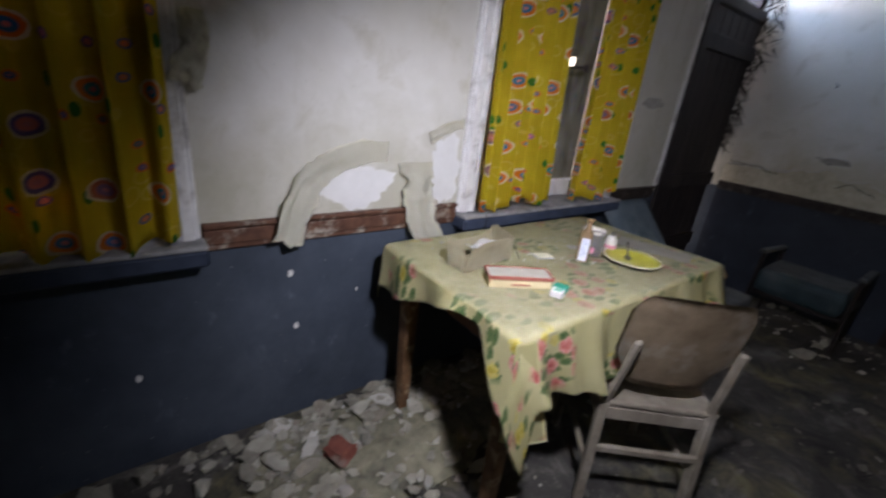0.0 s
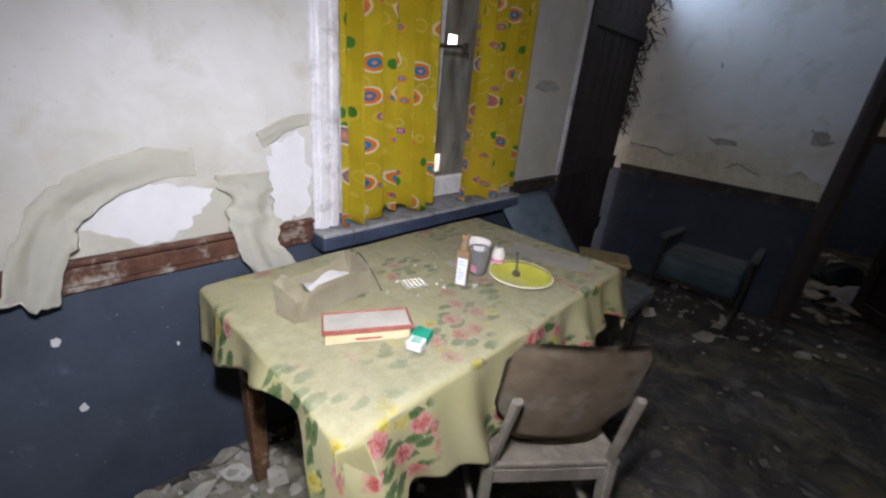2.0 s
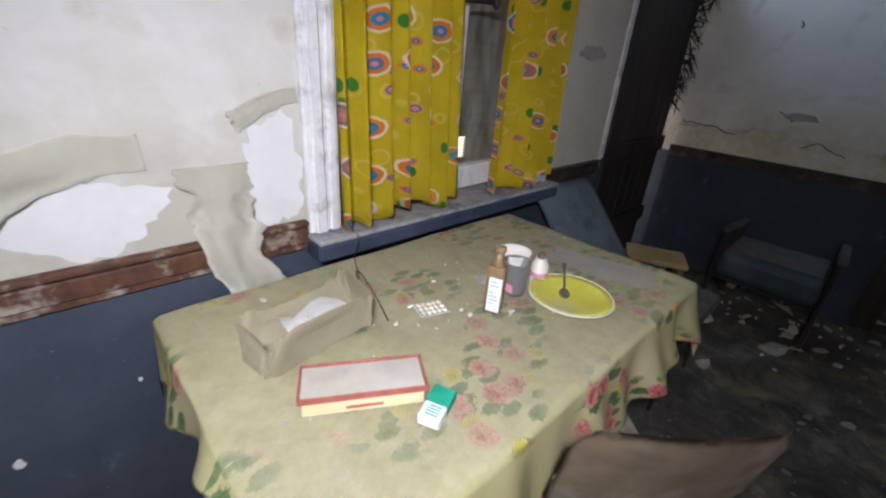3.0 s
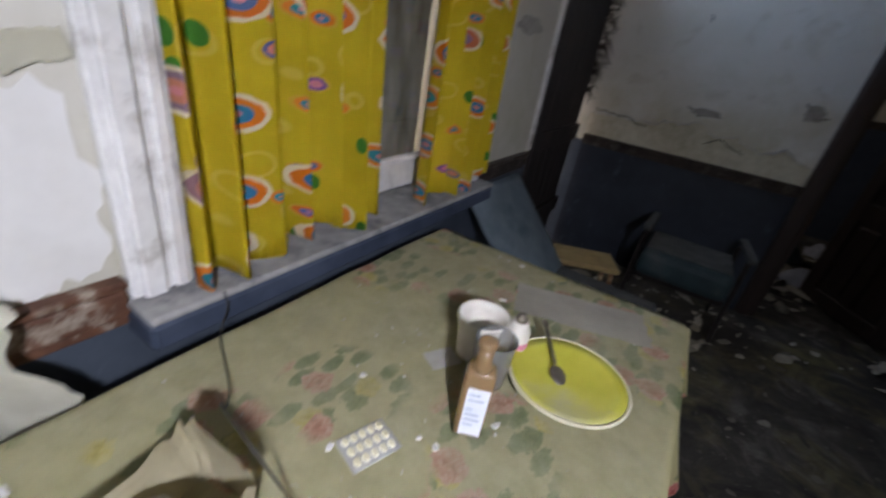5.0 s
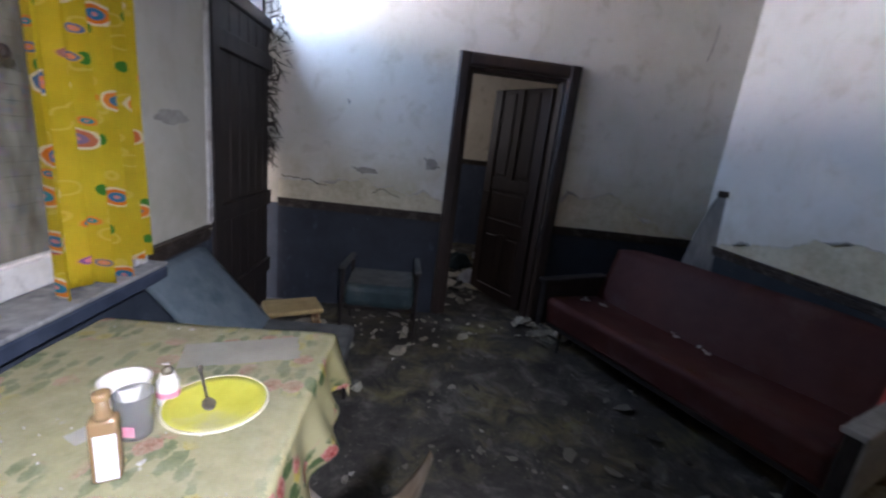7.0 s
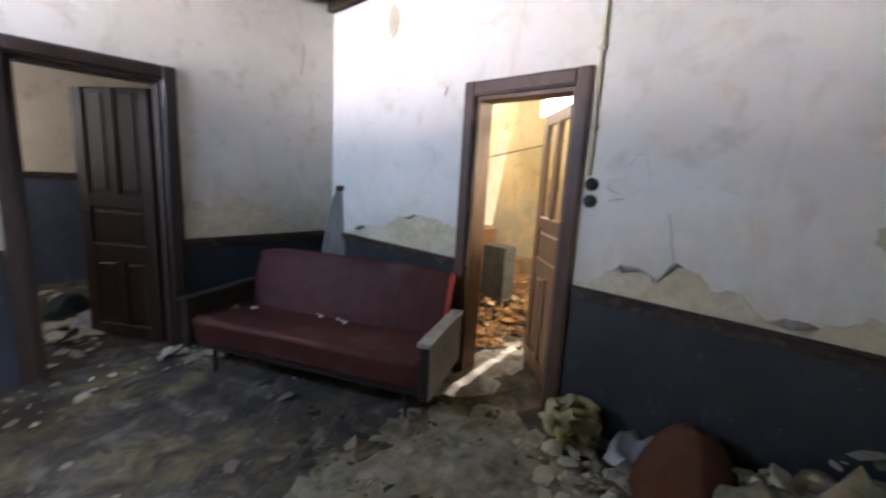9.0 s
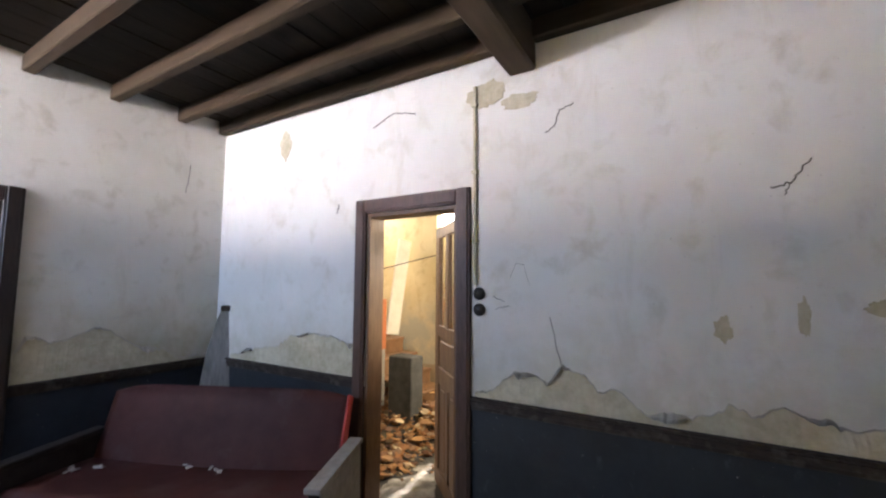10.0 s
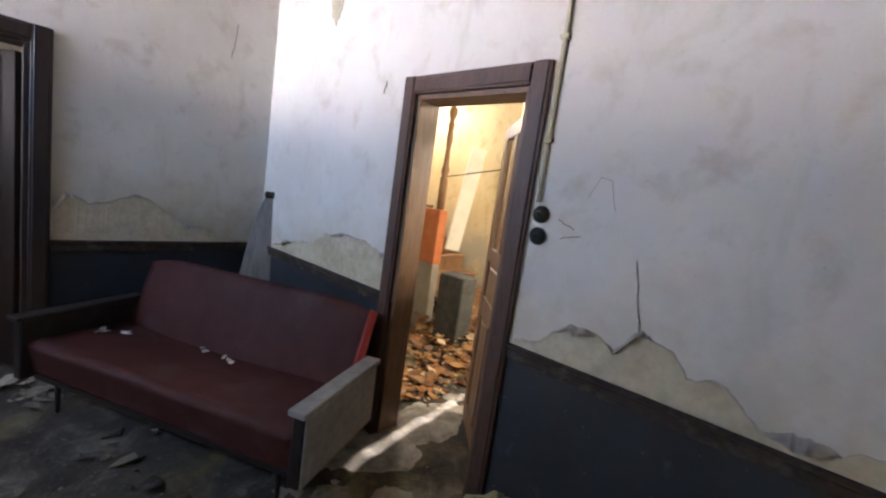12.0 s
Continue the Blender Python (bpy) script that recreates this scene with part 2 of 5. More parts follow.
def floor_material():
    m = Nodes("dirt_covered_concrete_floor", 0.92)
    big, mid, fine = m.noise(0.9, 6, 0.6), m.noise(5, 7, 0.7, warp=0.6), m.noise(45, 5, 0.65)
    base = m.ramp(mid, (0.30, (0.020, 0.018, 0.016)), (0.52, (0.062, 0.057, 0.049)), (0.72, (0.19, 0.18, 0.15)))
    moss = m.math("MULTIPLY", m.step(m.noise(2.1, 6, 0.65), 0.48, 0.62), m.step(mid, 0.38, 0.56))
    base = m.mix(m.math("MULTIPLY", moss, 0.65), base, (0.17, 0.15, 0.055))
    base = m.mix(m.step(big, 0.5, 0.65, 0.0, 0.6), base, (0.055, 0.048, 0.042))
    base = m.mix(m.step(fine, 0.63, 0.70, 0.0, 0.6), base, (0.30, 0.28, 0.23))
    m.color(base).bump(m.math("ADD", mid, m.math("MULTIPLY", fine, 0.5)), 0.7, 0.02)
    return m.mat


M_FLOOR = floor_material()


def curtain_material():
    """Yellow cotton printed with ringed flowers in three sizes."""
    m = Nodes("yellow_flower_print_cotton", 0.85, 0, 0.15)
    uv = m.uv()
    base = m.ramp(m.noise(5, 4, 0.6, uv), (0.3, (0.56, 0.42, 0.008)), (0.7, (0.70, 0.55, 0.02)))
    swirl = m.put("ShaderNodeTexVoronoi", Scale=14.0, Vector=uv)
    swirl.inputs["Randomness"].default_value = 0.9
    ring = m.math("ABSOLUTE", m.math("SUBTRACT", swirl.outputs["Distance"], 0.30), 0.0)
    base = m.mix(m.step(ring, 0.02, 0.05, 0.5, 0.0), base, (0.80, 0.66, 0.14))

    def flowers(col, scale, size, odds, shift, rim):
        mp = m.put("ShaderNodeMapping", Vector=uv)
        mp.inputs["Location"].default_value = (shift, shift * 0.37, 0)
        mp.inputs["Scale"].default_value = (0.80, 1.0, 1.0)
        v = m.put("ShaderNodeTexVoronoi", Scale=scale, Vector=mp.outputs[0])
        v.voronoi_dimensions = "2D"
        v.inputs["Randomness"].default_value = 0.55
        wob = m.math("MULTIPLY", m.math("SUBTRACT", m.noise(scale * 7, 2, 0.5, mp.outputs[0]), 0.5), size * 0.30)
        near = v.outputs["Distance"]
        d = m.math("ADD", near, wob)
        cell = m.axis(0, v.outputs["Color"])
        tint = m.axis(1, v.outputs["Color"])
        on = m.step(cell, odds, odds + 0.001, 1.0, 0.0)
        petal = m.ramp(tint, (0.0, (0.78, 0.22, 0.01)), (0.45, (0.82, 0.30, 0.04)), (0.62, (0.76, 0.18, 0.02)), (0.70, (0.10, 0.22, 0.36)), (1.0, (0.30, 0.12, 0.36)))
        heart = m.ramp(tint, (0.0, (0.06, 0.22, 0.45)), (0.35, (0.05, 0.32, 0.36)), (0.62, (0.16, 0.16, 0.40)), (0.70, (0.85, 0.32, 0.05)), (1.0, (0.75, 0.28, 0.40)))
        out = m.mix(m.math("MULTIPLY", on, m.step(d, size, size * 0.95)), col, rim)
        out = m.mix(m.math("MULTIPLY", on, m.step(d, size * 0.80, size * 0.76)), out, petal)
        out = m.mix(m.math("MULTIPLY", on, m.step(near, size * 0.50, size * 0.46)), out, heart)
        return m.mix(m.math("MULTIPLY", on, m.step(near, size * 0.20, size * 0.16)), out, (0.72, 0.30, 0.30))

    leaf = m.put("ShaderNodeTexVoronoi", Scale=13.0, Vector=m.stretch(1.0, 0.62, 1, uv))
    leaf.voronoi_dimensions = "2D"
    base = m.mix(m.math("MULTIPLY", m.step(leaf.outputs["Distance"], 0.145, 0.13), m.step(m.axis(0, leaf.outputs["Color"]), 0.38, 0.381, 1, 0)), base, (0.07, 0.24, 0.03))
    col = flowers(base, 13.5, 0.21, 0.52, 3.1, (0.70, 0.46, 0.05))
    col = flowers(col, 7.6, 0.245, 0.74, 0.0, (0.84, 0.74, 0.50))
    col = m.mix(m.step(m.noise(2.3, 5, 0.6, uv), 0.55, 0.75, 0.0, 0.30), col, (0.34, 0.25, 0.04))
    m.color(col).bump(m.noise(300, 2, 0.5, uv), 0.15, 0.001)
    return m.mat


M_CURTAIN = curtain_material()


def oilcloth_material():
    """Pale yellow oilcloth with rose sprays, dust settled on what faces up."""
    m = Nodes("rose_print_oilcloth", 0.55, 0, 0.35)
    uv = m.uv()
    col = m.ramp(m.noise(3, 5, 0.6, uv), (0.3, (0.60, 0.56, 0.26)), (0.7, (0.74, 0.69, 0.40)))
    spray = m.put("ShaderNodeTexVoronoi", Scale=4.4, Vector=uv)
    spray.voronoi_dimensions = "2D"
    inside = m.step(m.math("ADD", spray.outputs["Distance"], m.math("MULTIPLY", m.noise(9, 3, 0.6, uv), 0.35)), 0.65, 0.55)

    def blobs(c, scale, size, odds, tones, shift, long=1.0, ragged=0.28):
        mp = m.put("ShaderNodeMapping", Vector=uv)
        mp.inputs["Location"].default_value = (shift, -shift, 0)
        mp.inputs["Rotation"].default_value = (0, 0, shift * 2)
        mp.inputs["Scale"].default_value = (1.0, long, 1.0)
        v = m.put("ShaderNodeTexVoronoi", Scale=scale, Vector=mp.outputs[0])
        v.voronoi_dimensions = "2D"
        d = m.math("ADD", v.outputs["Distance"], m.math("MULTIPLY", m.math("SUBTRACT", m.noise(scale * 4, 3, 0.6, uv), 0.5), ragged))
        on = m.math("MULTIPLY", m.step(m.axis(0, v.outputs["Color"]), odds, odds + 0.001, 1.0, 0.0), inside)
        tone = m.ramp(m.math("ADD", m.noise(scale * 6, 3, 0.7, uv, 1.2), m.math("MULTIPLY", v.outputs["Distance"], 0.5)), (0.42, tones[0]), (0.55, tones[1]), (0.72, tones[2]))
        return m.mix(m.math("MULTIPLY", on, m.step(d, size, size * 0.9)), c, tone)

    col = blobs(col, 30, 0.40, 0.50, ((0.06, 0.13, 0.04), (0.12, 0.21, 0.07), (0.26, 0.32, 0.13)), 0.3, 0.5, 0.55)
    col = blobs(col, 30, 0.38, 0.40, ((0.06, 0.13, 0.04), (0.12, 0.21, 0.07), (0.26, 0.32, 0.13)), 1.1, 0.5, 0.55)
    col = blobs(col, 17, 0.36, 0.30, ((0.52, 0.40, 0.03), (0.74, 0.62, 0.09), (0.82, 0.74, 0.28)), 4.9, 1.0, 0.42)
    col = blobs(col, 14.5, 0.40, 0.46, ((0.42, 0.04, 0.035), (0.70, 0.20, 0.16), (0.84, 0.50, 0.42)), 1.7, 1.0, 0.36)
    geo = m.tree.nodes.new("ShaderNodeNewGeometry")
    up = m.step(m.axis(2, geo.outputs["Normal"]), 0.55, 0.95)
    dust = m.math("MULTIPLY", up, m.step(m.noise(2.6, 7, 0.74, uv, 0.8), 0.34, 0.64, 0.26, 0.84))
    col = m.mix(dust, col, m.ramp(m.noise(24, 5, 0.7, uv), (0.3, (0.42, 0.405, 0.23)), (0.7, (0.64, 0.62, 0.42))))
    col = m.mix(m.math("MULTIPLY", up, m.step(m.noise(52, 4, 0.6, uv), 0.69, 0.72, 0, 0.8)), col, (0.66, 0.64, 0.58))
    m.color(col).roughness(m.step(dust, 0, 0.8, 0.42, 0.9)).bump(m.noise(40, 4, 0.6, uv), 0.15, 0.003)
    return m.mat


M_CLOTH = oilcloth_material()


def glass_material(name, color, rough=0.05):
    m = Nodes(name, rough, 0, 0.5)
    m.color(color)
    m.bsdf.inputs["Transmission Weight"].default_value = 1.0
    m.bsdf.inputs["IOR"].default_value = 1.45
    return m.mat


M_GLASS = glass_material("grimy_glass", (0.74, 0.74, 0.71), 0.04)
M_BOTTLE = glass_material("brown_bottle_glass", (0.40, 0.26, 0.13), 0.25)
M_BOTTLE.node_tree.nodes["Principled BSDF"].inputs["Transmission Weight"].default_value = 0.45
M_CLEAR = glass_material("dusty_clear_glass", (0.82, 0.82, 0.80), 0.2)
M_CLEAR.node_tree.nodes["Principled BSDF"].inputs["Transmission Weight"].default_value = 0.82
M_BARBLUE = simple("faded_blue_print", (0.30, 0.36, 0.48), (0.42, 0.47, 0.58), 30, 0.7)
M_WHITEPLASTER = simple("clean_white_plaster", (0.62, 0.61, 0.57), (0.74, 0.73, 0.70), 10, 0.9)
M_LABEL = simple("white_label_paper", (0.62, 0.66, 0.74), (0.78, 0.80, 0.84), 30, 0.7)
M_CERAMIC = simple("off_white_ceramic", (0.62, 0.58, 0.50), (0.76, 0.73, 0.66), 18, 0.4)
M_PLATE = simple("yellow_glazed_plate", (0.42, 0.40, 0.03), (0.60, 0.58, 0.09), 8, 0.35, dirt=(0.46, 0.44, 0.26))
M_PLATERIM = simple("cream_plate_rim", (0.62, 0.57, 0.36), (0.74, 0.70, 0.52), 16, 0.4)
M_SPOON = simple("tarnished_spoon", (0.14, 0.12, 0.09), (0.30, 0.27, 0.21), 40, 0.5, 0.7)
M_KRAFT = simple("brown_paper_bag", (0.46, 0.41, 0.26), (0.60, 0.555, 0.39), 10, 0.85, bump=0.4)
M_CARDBOARD = simple("dusty_paper_sheet", (0.50, 0.47, 0.39), (0.64, 0.61, 0.52), 12, 0.9)
M_BOXWOOD = simple("pale_box_cardboard", (0.55, 0.46, 0.25), (0.70, 0.60, 0.36), 18, 0.7)
M_BOXLID = simple("cream_box_lid", (0.33, 0.31, 0.25), (0.48, 0.45, 0.37), 14, 0.75)
M_BOXRED = simple("red_box_border", (0.25, 0.065, 0.045), (0.40, 0.14, 0.10), 30, 0.7)
M_GREENCARD = simple("green_card_pack", (0.01, 0.23, 0.13), (0.03, 0.36, 0.22), 20, 0.5)
M_WHITECARD = simple("white_card", (0.62, 0.60, 0.55), (0.76, 0.74, 0.70), 20, 0.7)
M_PINK = simple("faded_pink_print", (0.55, 0.16, 0.24), (0.68, 0.30, 0.36), 20, 0.7)
M_PILL = simple("cream_tablets", (0.66, 0.62, 0.42), (0.78, 0.75, 0.58), 20, 0.5)
M_FOIL = simple("dull_blister_foil", (0.42, 0.42, 0.40), (0.60, 0.60, 0.58), 20, 0.4, 0.4)
M_YELLOWWOOD = simple("varnished_stool_wood", (0.20, 0.145, 0.06), (0.36, 0.27, 0.12), 12, 0.6)
M_COBWEB = simple("black_cobweb_growth", (0.010, 0.009, 0.008), (0.035, 0.030, 0.026), 20, 0.95)
M_CRACK = simple("grey_crack", (0.05, 0.045, 0.04), (0.16, 0.15, 0.13), 30, 0.95)
M_DUSTHEAP = simple("yellowish_plaster_dust", (0.10, 0.09, 0.06), (0.30, 0.28, 0.19), 16, 0.95, bump=0.9, dist=0.02, dirt=(0.07, 0.065, 0.05))
M_PALEDUST = simple("pale_plaster_dust", (0.10, 0.095, 0.068), (0.32, 0.305, 0.235), 13, 0.95, bump=0.9, dist=0.02, dirt=(0.105, 0.10, 0.045))
M_BRICK = simple("broken_red_brick", (0.13, 0.040, 0.026), (0.24, 0.085, 0.058), 20, 0.9, bump=0.6, dist=0.006, dirt=(0.28, 0.25, 0.20))
# whiter than other dust: the sun strip's brightness is partly in this colour
M_SUNSTRIP_DUST = simple("dust_whitened_for_sun_strip", (0.18, 0.17, 0.145), (0.50, 0.48, 0.43), 11, 0.95, bump=0.8, dist=0.015, dirt=(0.16, 0.15, 0.12))
M_LITTER = Nodes("dirty_floor_litter", 0.95)
M_LITTER.color(M_LITTER.ramp(M_LITTER.island(), (0.0, (0.04, 0.035, 0.03)), (0.45, (0.09, 0.082, 0.068)), (0.75, (0.13, 0.12, 0.095)), (0.93, (0.18, 0.165, 0.13)), (1.0, (0.42, 0.40, 0.35))))
M_LITTER = M_LITTER.mat
M_STAIN = simple("grey_damp_stain", (0.22, 0.20, 0.17), (0.42, 0.40, 0.35), 24, 0.95)


# ---- mesh helpers ----
def part(name, bm, material, parent=None, label=""):
    """Links a bmesh as one mesh object under a thing or a part."""
    me = bpy.data.meshes.new(name)
    bm.to_mesh(me)
    bm.free()
    me.materials.append(material)
    ob = new(name, me)
    if parent is not None:
        ob.parent = parent
    if label:
        tagged(ob, label)
    return ob


def smooth(ob):
    for p in ob.data.polygons:
        p.use_smooth = True
    return ob


def empty(name, m, label, category, group="", kind=""):
    ob = new(name)
    ob.empty_display_size = 0.05
    ob.matrix_world = m
    return tagged(ob, label, category, group, kind)


def bx(bm, x0, x1, y0, y1, z0, z1, bevel=0.0, seg=1):
    g = bmesh.ops.create_cube(bm, size=1.0)
    vs = g["verts"]
    bmesh.ops.scale(bm, vec=(x1 - x0, y1 - y0, z1 - z0), verts=vs)
    bmesh.ops.translate(bm, vec=((x0 + x1) / 2, (y0 + y1) / 2, (z0 + z1) / 2), verts=vs)
    if bevel:
        es = list({e for v in vs for e in v.link_edges})
        bmesh.ops.bevel(bm, geom=es, offset=bevel, segments=seg, affect="EDGES", profile=0.5)
    return bm


def box(x0, x1, y0, y1, z0, z1, bevel=0.0, seg=1):
    return bx(bmesh.new(), x0, x1, y0, y1, z0, z1, bevel, seg)


def rod(p0, p1, r0, r1=None, seg=10, bm=None):
    bm = bm or bmesh.new()
    p0, p1 = Vector(p0), Vector(p1)
    d = p1 - p0
    m = Matrix.Translation((p0 + p1) / 2) @ d.to_track_quat("Z", "Y").to_matrix().to_4x4()
    bmesh.ops.create_cone(bm, cap_ends=True, segments=seg, radius1=r0, radius2=r0 if r1 is None else r1, depth=d.length, matrix=m)
    return bm


def bar(p0, p1, w, h, bm=None, bevel=0.004):
    """A rectangular bar between two points."""
    bm = bm or bmesh.new()
    p0, p1 = Vector(p0), Vector(p1)
    d = p1 - p0
    m = Matrix.Translation((p0 + p1) / 2) @ d.to_track_quat("Z", "Y").to_matrix().to_4x4() @ Matrix.Diagonal((w, h, d.length, 1))
    vs = bmesh.ops.create_cube(bm, size=1.0, matrix=m)["verts"]
    if bevel:
        bmesh.ops.bevel(bm, geom=list({e for v in vs for e in v.link_edges}), offset=bevel, segments=1, affect="EDGES")
    return bm


def turned(profile, seg=20, bm=None, at=(0, 0, 0), caps=True):
    """A lathe-turned solid from (radius, height) steps."""
    bm = bm or bmesh.new()
    rings = [[bm.verts.new((at[0] + r * math.cos(a), at[1] + r * math.sin(a), at[2] + z)) for a in (2 * math.pi * i / seg for i in range(seg))] for r, z in profile]
    for a, b in zip(rings, rings[1:]):
        for i in range(seg):
            bm.faces.new((a[i], a[(i + 1) % seg], b[(i + 1) % seg], b[i]))
    if caps:
        bm.faces.new(rings[0][::-1])
        bm.faces.new(rings[-1])
    return bm


def sheet(nu, nv, fn, thick=0.0):
    """A grid of nu by nv cells shaped by fn(u, v) -> point, with uv in metres-like units given by fn's second value."""
    bm = bmesh.new()
    lay = bm.loops.layers.uv.new("UVMap")
    pts, uvs = [], {}
    for j in range(nv + 1):
        row = []
        for i in range(nu + 1):
            p, q = fn(i / nu, j / nv)
            v = bm.verts.new(p)
            uvs[v] = q
            row.append(v)
        pts.append(row)
    for j in range(nv):
        for i in range(nu):
            f = bm.faces.new((pts[j][i], pts[j][i + 1], pts[j + 1][i + 1], pts[j + 1][i]))
            for lp in f.loops:
                lp[lay].uv = uvs[lp.vert]
    if thick:
        bmesh.ops.solidify(bm, geom=bm.faces[:], thickness=thick)
    return bm


def lump(bm, at, size, rnd, squash=0.6, sub=1):
    """An uneven stone-like chunk."""
    m = Matrix.Translation(at) @ Euler((rnd.uniform(-0.5, 0.5), rnd.uniform(-0.5, 0.5), rnd.uniform(0, 6.28))).to_matrix().to_4x4() @ Matrix.Diagonal((size * rnd.uniform(0.7, 1.3), size * rnd.uniform(0.7, 1.3), size * squash, 1))
    vs = bmesh.ops.create_icosphere(bm, subdivisions=sub, radius=1.0, matrix=m)["verts"]
    for v in vs:
        v.co += Vector((rnd.uniform(-1, 1), rnd.uniform(-1, 1), rnd.uniform(-1, 1))) * size * 0.22
    return bm


def flake(bm, at, size, rnd, lift=0.3):
    """A curled thin scrap."""
    n = rnd.randint(5, 7)
    t = Matrix.Translation(at) @ Euler((rnd.uniform(-lift, lift), rnd.uniform(-lift, lift), rnd.uniform(0, 6.28))).to_matrix().to_4x4()
    ring = []
    for i in range(n):
        a = 2 * math.pi * i / n
        r = size * rnd.uniform(0.55, 1.1)
        ring.append(bm.verts.new(t @ Vector((r * math.cos(a), r * math.sin(a) * 0.7, size * rnd.uniform(-0.08, 0.25)))))
    low = [bm.verts.new(v.co - Vector((0, 0, 0.003))) for v in ring]
    bm.faces.new(ring)
    bm.faces.new(low[::-1])
    for i in range(n):
        bm.faces.new((ring[i], low[i], low[(i + 1) % n], ring[(i + 1) % n]))


def between(t, pts):
    """Piecewise linear value at t through (t, value) steps."""
    for (a, p), (b, q) in zip(pts, pts[1:]):
        if t <= b:
            return p + (q - p) * max(0.0, (t - a) / (b - a))
    return pts[-1][1]


def wall(name, along, a0, a1, t0, t1, z0, z1, holes, mat, label):
    """An upright wall along x or y with openings (from, to, bottom, top) cut through."""
    bm = bmesh.new()

    def blk(p, q, lo, hi):
        if q - p > 1e-4 and hi - lo > 1e-4:
            if along == "y":
                bx(bm, t0, t1, p, q, lo, hi)
            else:
                bx(bm, p, q, t0, t1, lo, hi)
    at = a0
    for h0, h1, lo, hi in sorted(holes):
        blk(at, h0, z0, z1)
        blk(h0, h1, z0, lo)
        blk(h0, h1, hi, z1)
        at = h1
    blk(at, a1, z0, z1)
    bmesh.ops.remove_doubles(bm, verts=bm.verts[:], dist=1e-5)
    return tagged(part(name, bm, mat), label, "wall", kind="structure")


# ---- the room ----
X1, Y1, YB, CEIL = 3.44, 6.52, -0.6, 2.89
WIN_A, WIN_B = (1.70, 2.66), (3.84, 4.81)
SILL_Z, HEAD_Z = 0.80, 2.48
YARD = (5.54, 6.52)      # the yard door and its fanlight
FDOOR = (1.352, 2.084)   # opening in the far wall
RDOOR = (4.145, 4.835)   # opening to the stair hall
HEAD, HEAD_E = 1.95, 1.935

wall_west = wall("wall_west", "y", YB, 10.0, -0.28, 0.0, -0.05, 3.0, [(*WIN_A, SILL_Z, HEAD_Z), (*WIN_B, SILL_Z, HEAD_Z), (*YARD, -0.05, 2.54)], M_WALL_W, "cream wallpapered wall above a scuffed blue painted dado")
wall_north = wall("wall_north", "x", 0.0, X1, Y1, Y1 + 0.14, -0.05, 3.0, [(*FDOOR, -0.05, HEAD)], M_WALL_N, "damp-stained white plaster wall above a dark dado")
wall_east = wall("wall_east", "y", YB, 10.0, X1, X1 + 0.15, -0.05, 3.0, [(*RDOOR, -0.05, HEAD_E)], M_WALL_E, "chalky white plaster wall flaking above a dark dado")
wall_south = wall("wall_south", "x", -0.28, X1 + 0.15, YB - 0.15, YB, -0.05, 3.0, [], M_WALL_N, "plain plaster wall closing the room behind")
wall_far = wall("wall_far_room", "x", 0.0, X1, 9.2, 9.35, -0.05, 3.0, [], M_WALL_FAR, "cream plaster wall of the far room with a blue dado")
# the low narrow slit is unseen, added to throw the sun strip
wall_hall_e = wall("wall_hall_east", "y", 3.2, 7.6, 6.05, 6.2, -0.05, 3.0, [(5.035, 5.115, 0.98, 1.70), (5.28, 5.88, 2.22, 2.66)], M_WALL_HALL, "yellowed stained plaster wall of the stair hall")
wall_hall_n = wall("wall_hall_north", "x", X1 + 0.15, 6.2, 7.6, 7.75, -0.05, 3.0, [], M_WALL_HALL, "yellowed stained plaster wall at the head of the hall")
wall_hall_s = wall("wall_hall_south", "x", X1 + 0.15, 6.2, 3.05, 3.2, -0.05, 3.0, [], M_WALL_HALL, "yellowed plaster wall of the stair hall")


def floor_z(x, y):
    n = noise.noise(Vector((x * 2.1, y * 2.1, 0.3))) * 0.012 + noise.noise(Vector((x * 7, y * 7, 2.3))) * 0.007
    return n


def floor_fn(u, v):
    x, y = -0.27 + u * 6.5, -0.7 + v * 10.2
    return (x, y, floor_z(x, y)), (x, y)


floor = tagged(smooth(part("floor", sheet(130, 200, floor_fn), M_FLOOR)), "concrete floor covered with dirt, moss and plaster dust", "floor", kind="structure")
ground = tagged(part("ground", box(-80, 80, -80, 80, -0.6, -0.10), M_GROUND), "pale bare ground of the yard outside", "ground", kind="structure")

# ceiling: boards above joists that run to the far wall, carried by a cross beam
bm = bmesh.new()
rnd = random.Random(3)
y = YB
while y < 9.2:
    w = 0.17
    dz = rnd.uniform(0, 0.008)
    bx(bm, 0.0, X1, y + 0.003, min(y + w - 0.003, 9.2), CEIL + dz, CEIL + 0.03 + dz)
    y += w
bx(bm, -0.2, 6.2, -0.7, 9.5, 3.0, 3.1)
tagged(part("ceiling", bm, M_DECK), "sooty bare boards laid over open joists", "ceiling", kind="structure")
for i in range(8):
    x = 3.512 - i * 0.457 if i else X1 - 0.042
    b = smooth(part("ceiling_joist", box(x - 0.035, x + 0.035, 3.81, Y1 - 0.002, 2.775, CEIL - 0.002, 0.008), M_BEAM))
    tagged(b, "rough brown wooden joist under the ceiling boards", "joist", "ceiling joists", "structure")
    b.data.polygons.foreach_set("use_smooth", [False] * len(b.data.polygons))
    b2 = part("ceiling_joist", box(x - 0.035, x + 0.035, YB + 0.002, 3.655, 2.775, CEIL - 0.002, 0.008), M_BEAM)
    tagged(b2, "rough brown wooden joist under the ceiling boards", "joist", "ceiling joists", "structure")
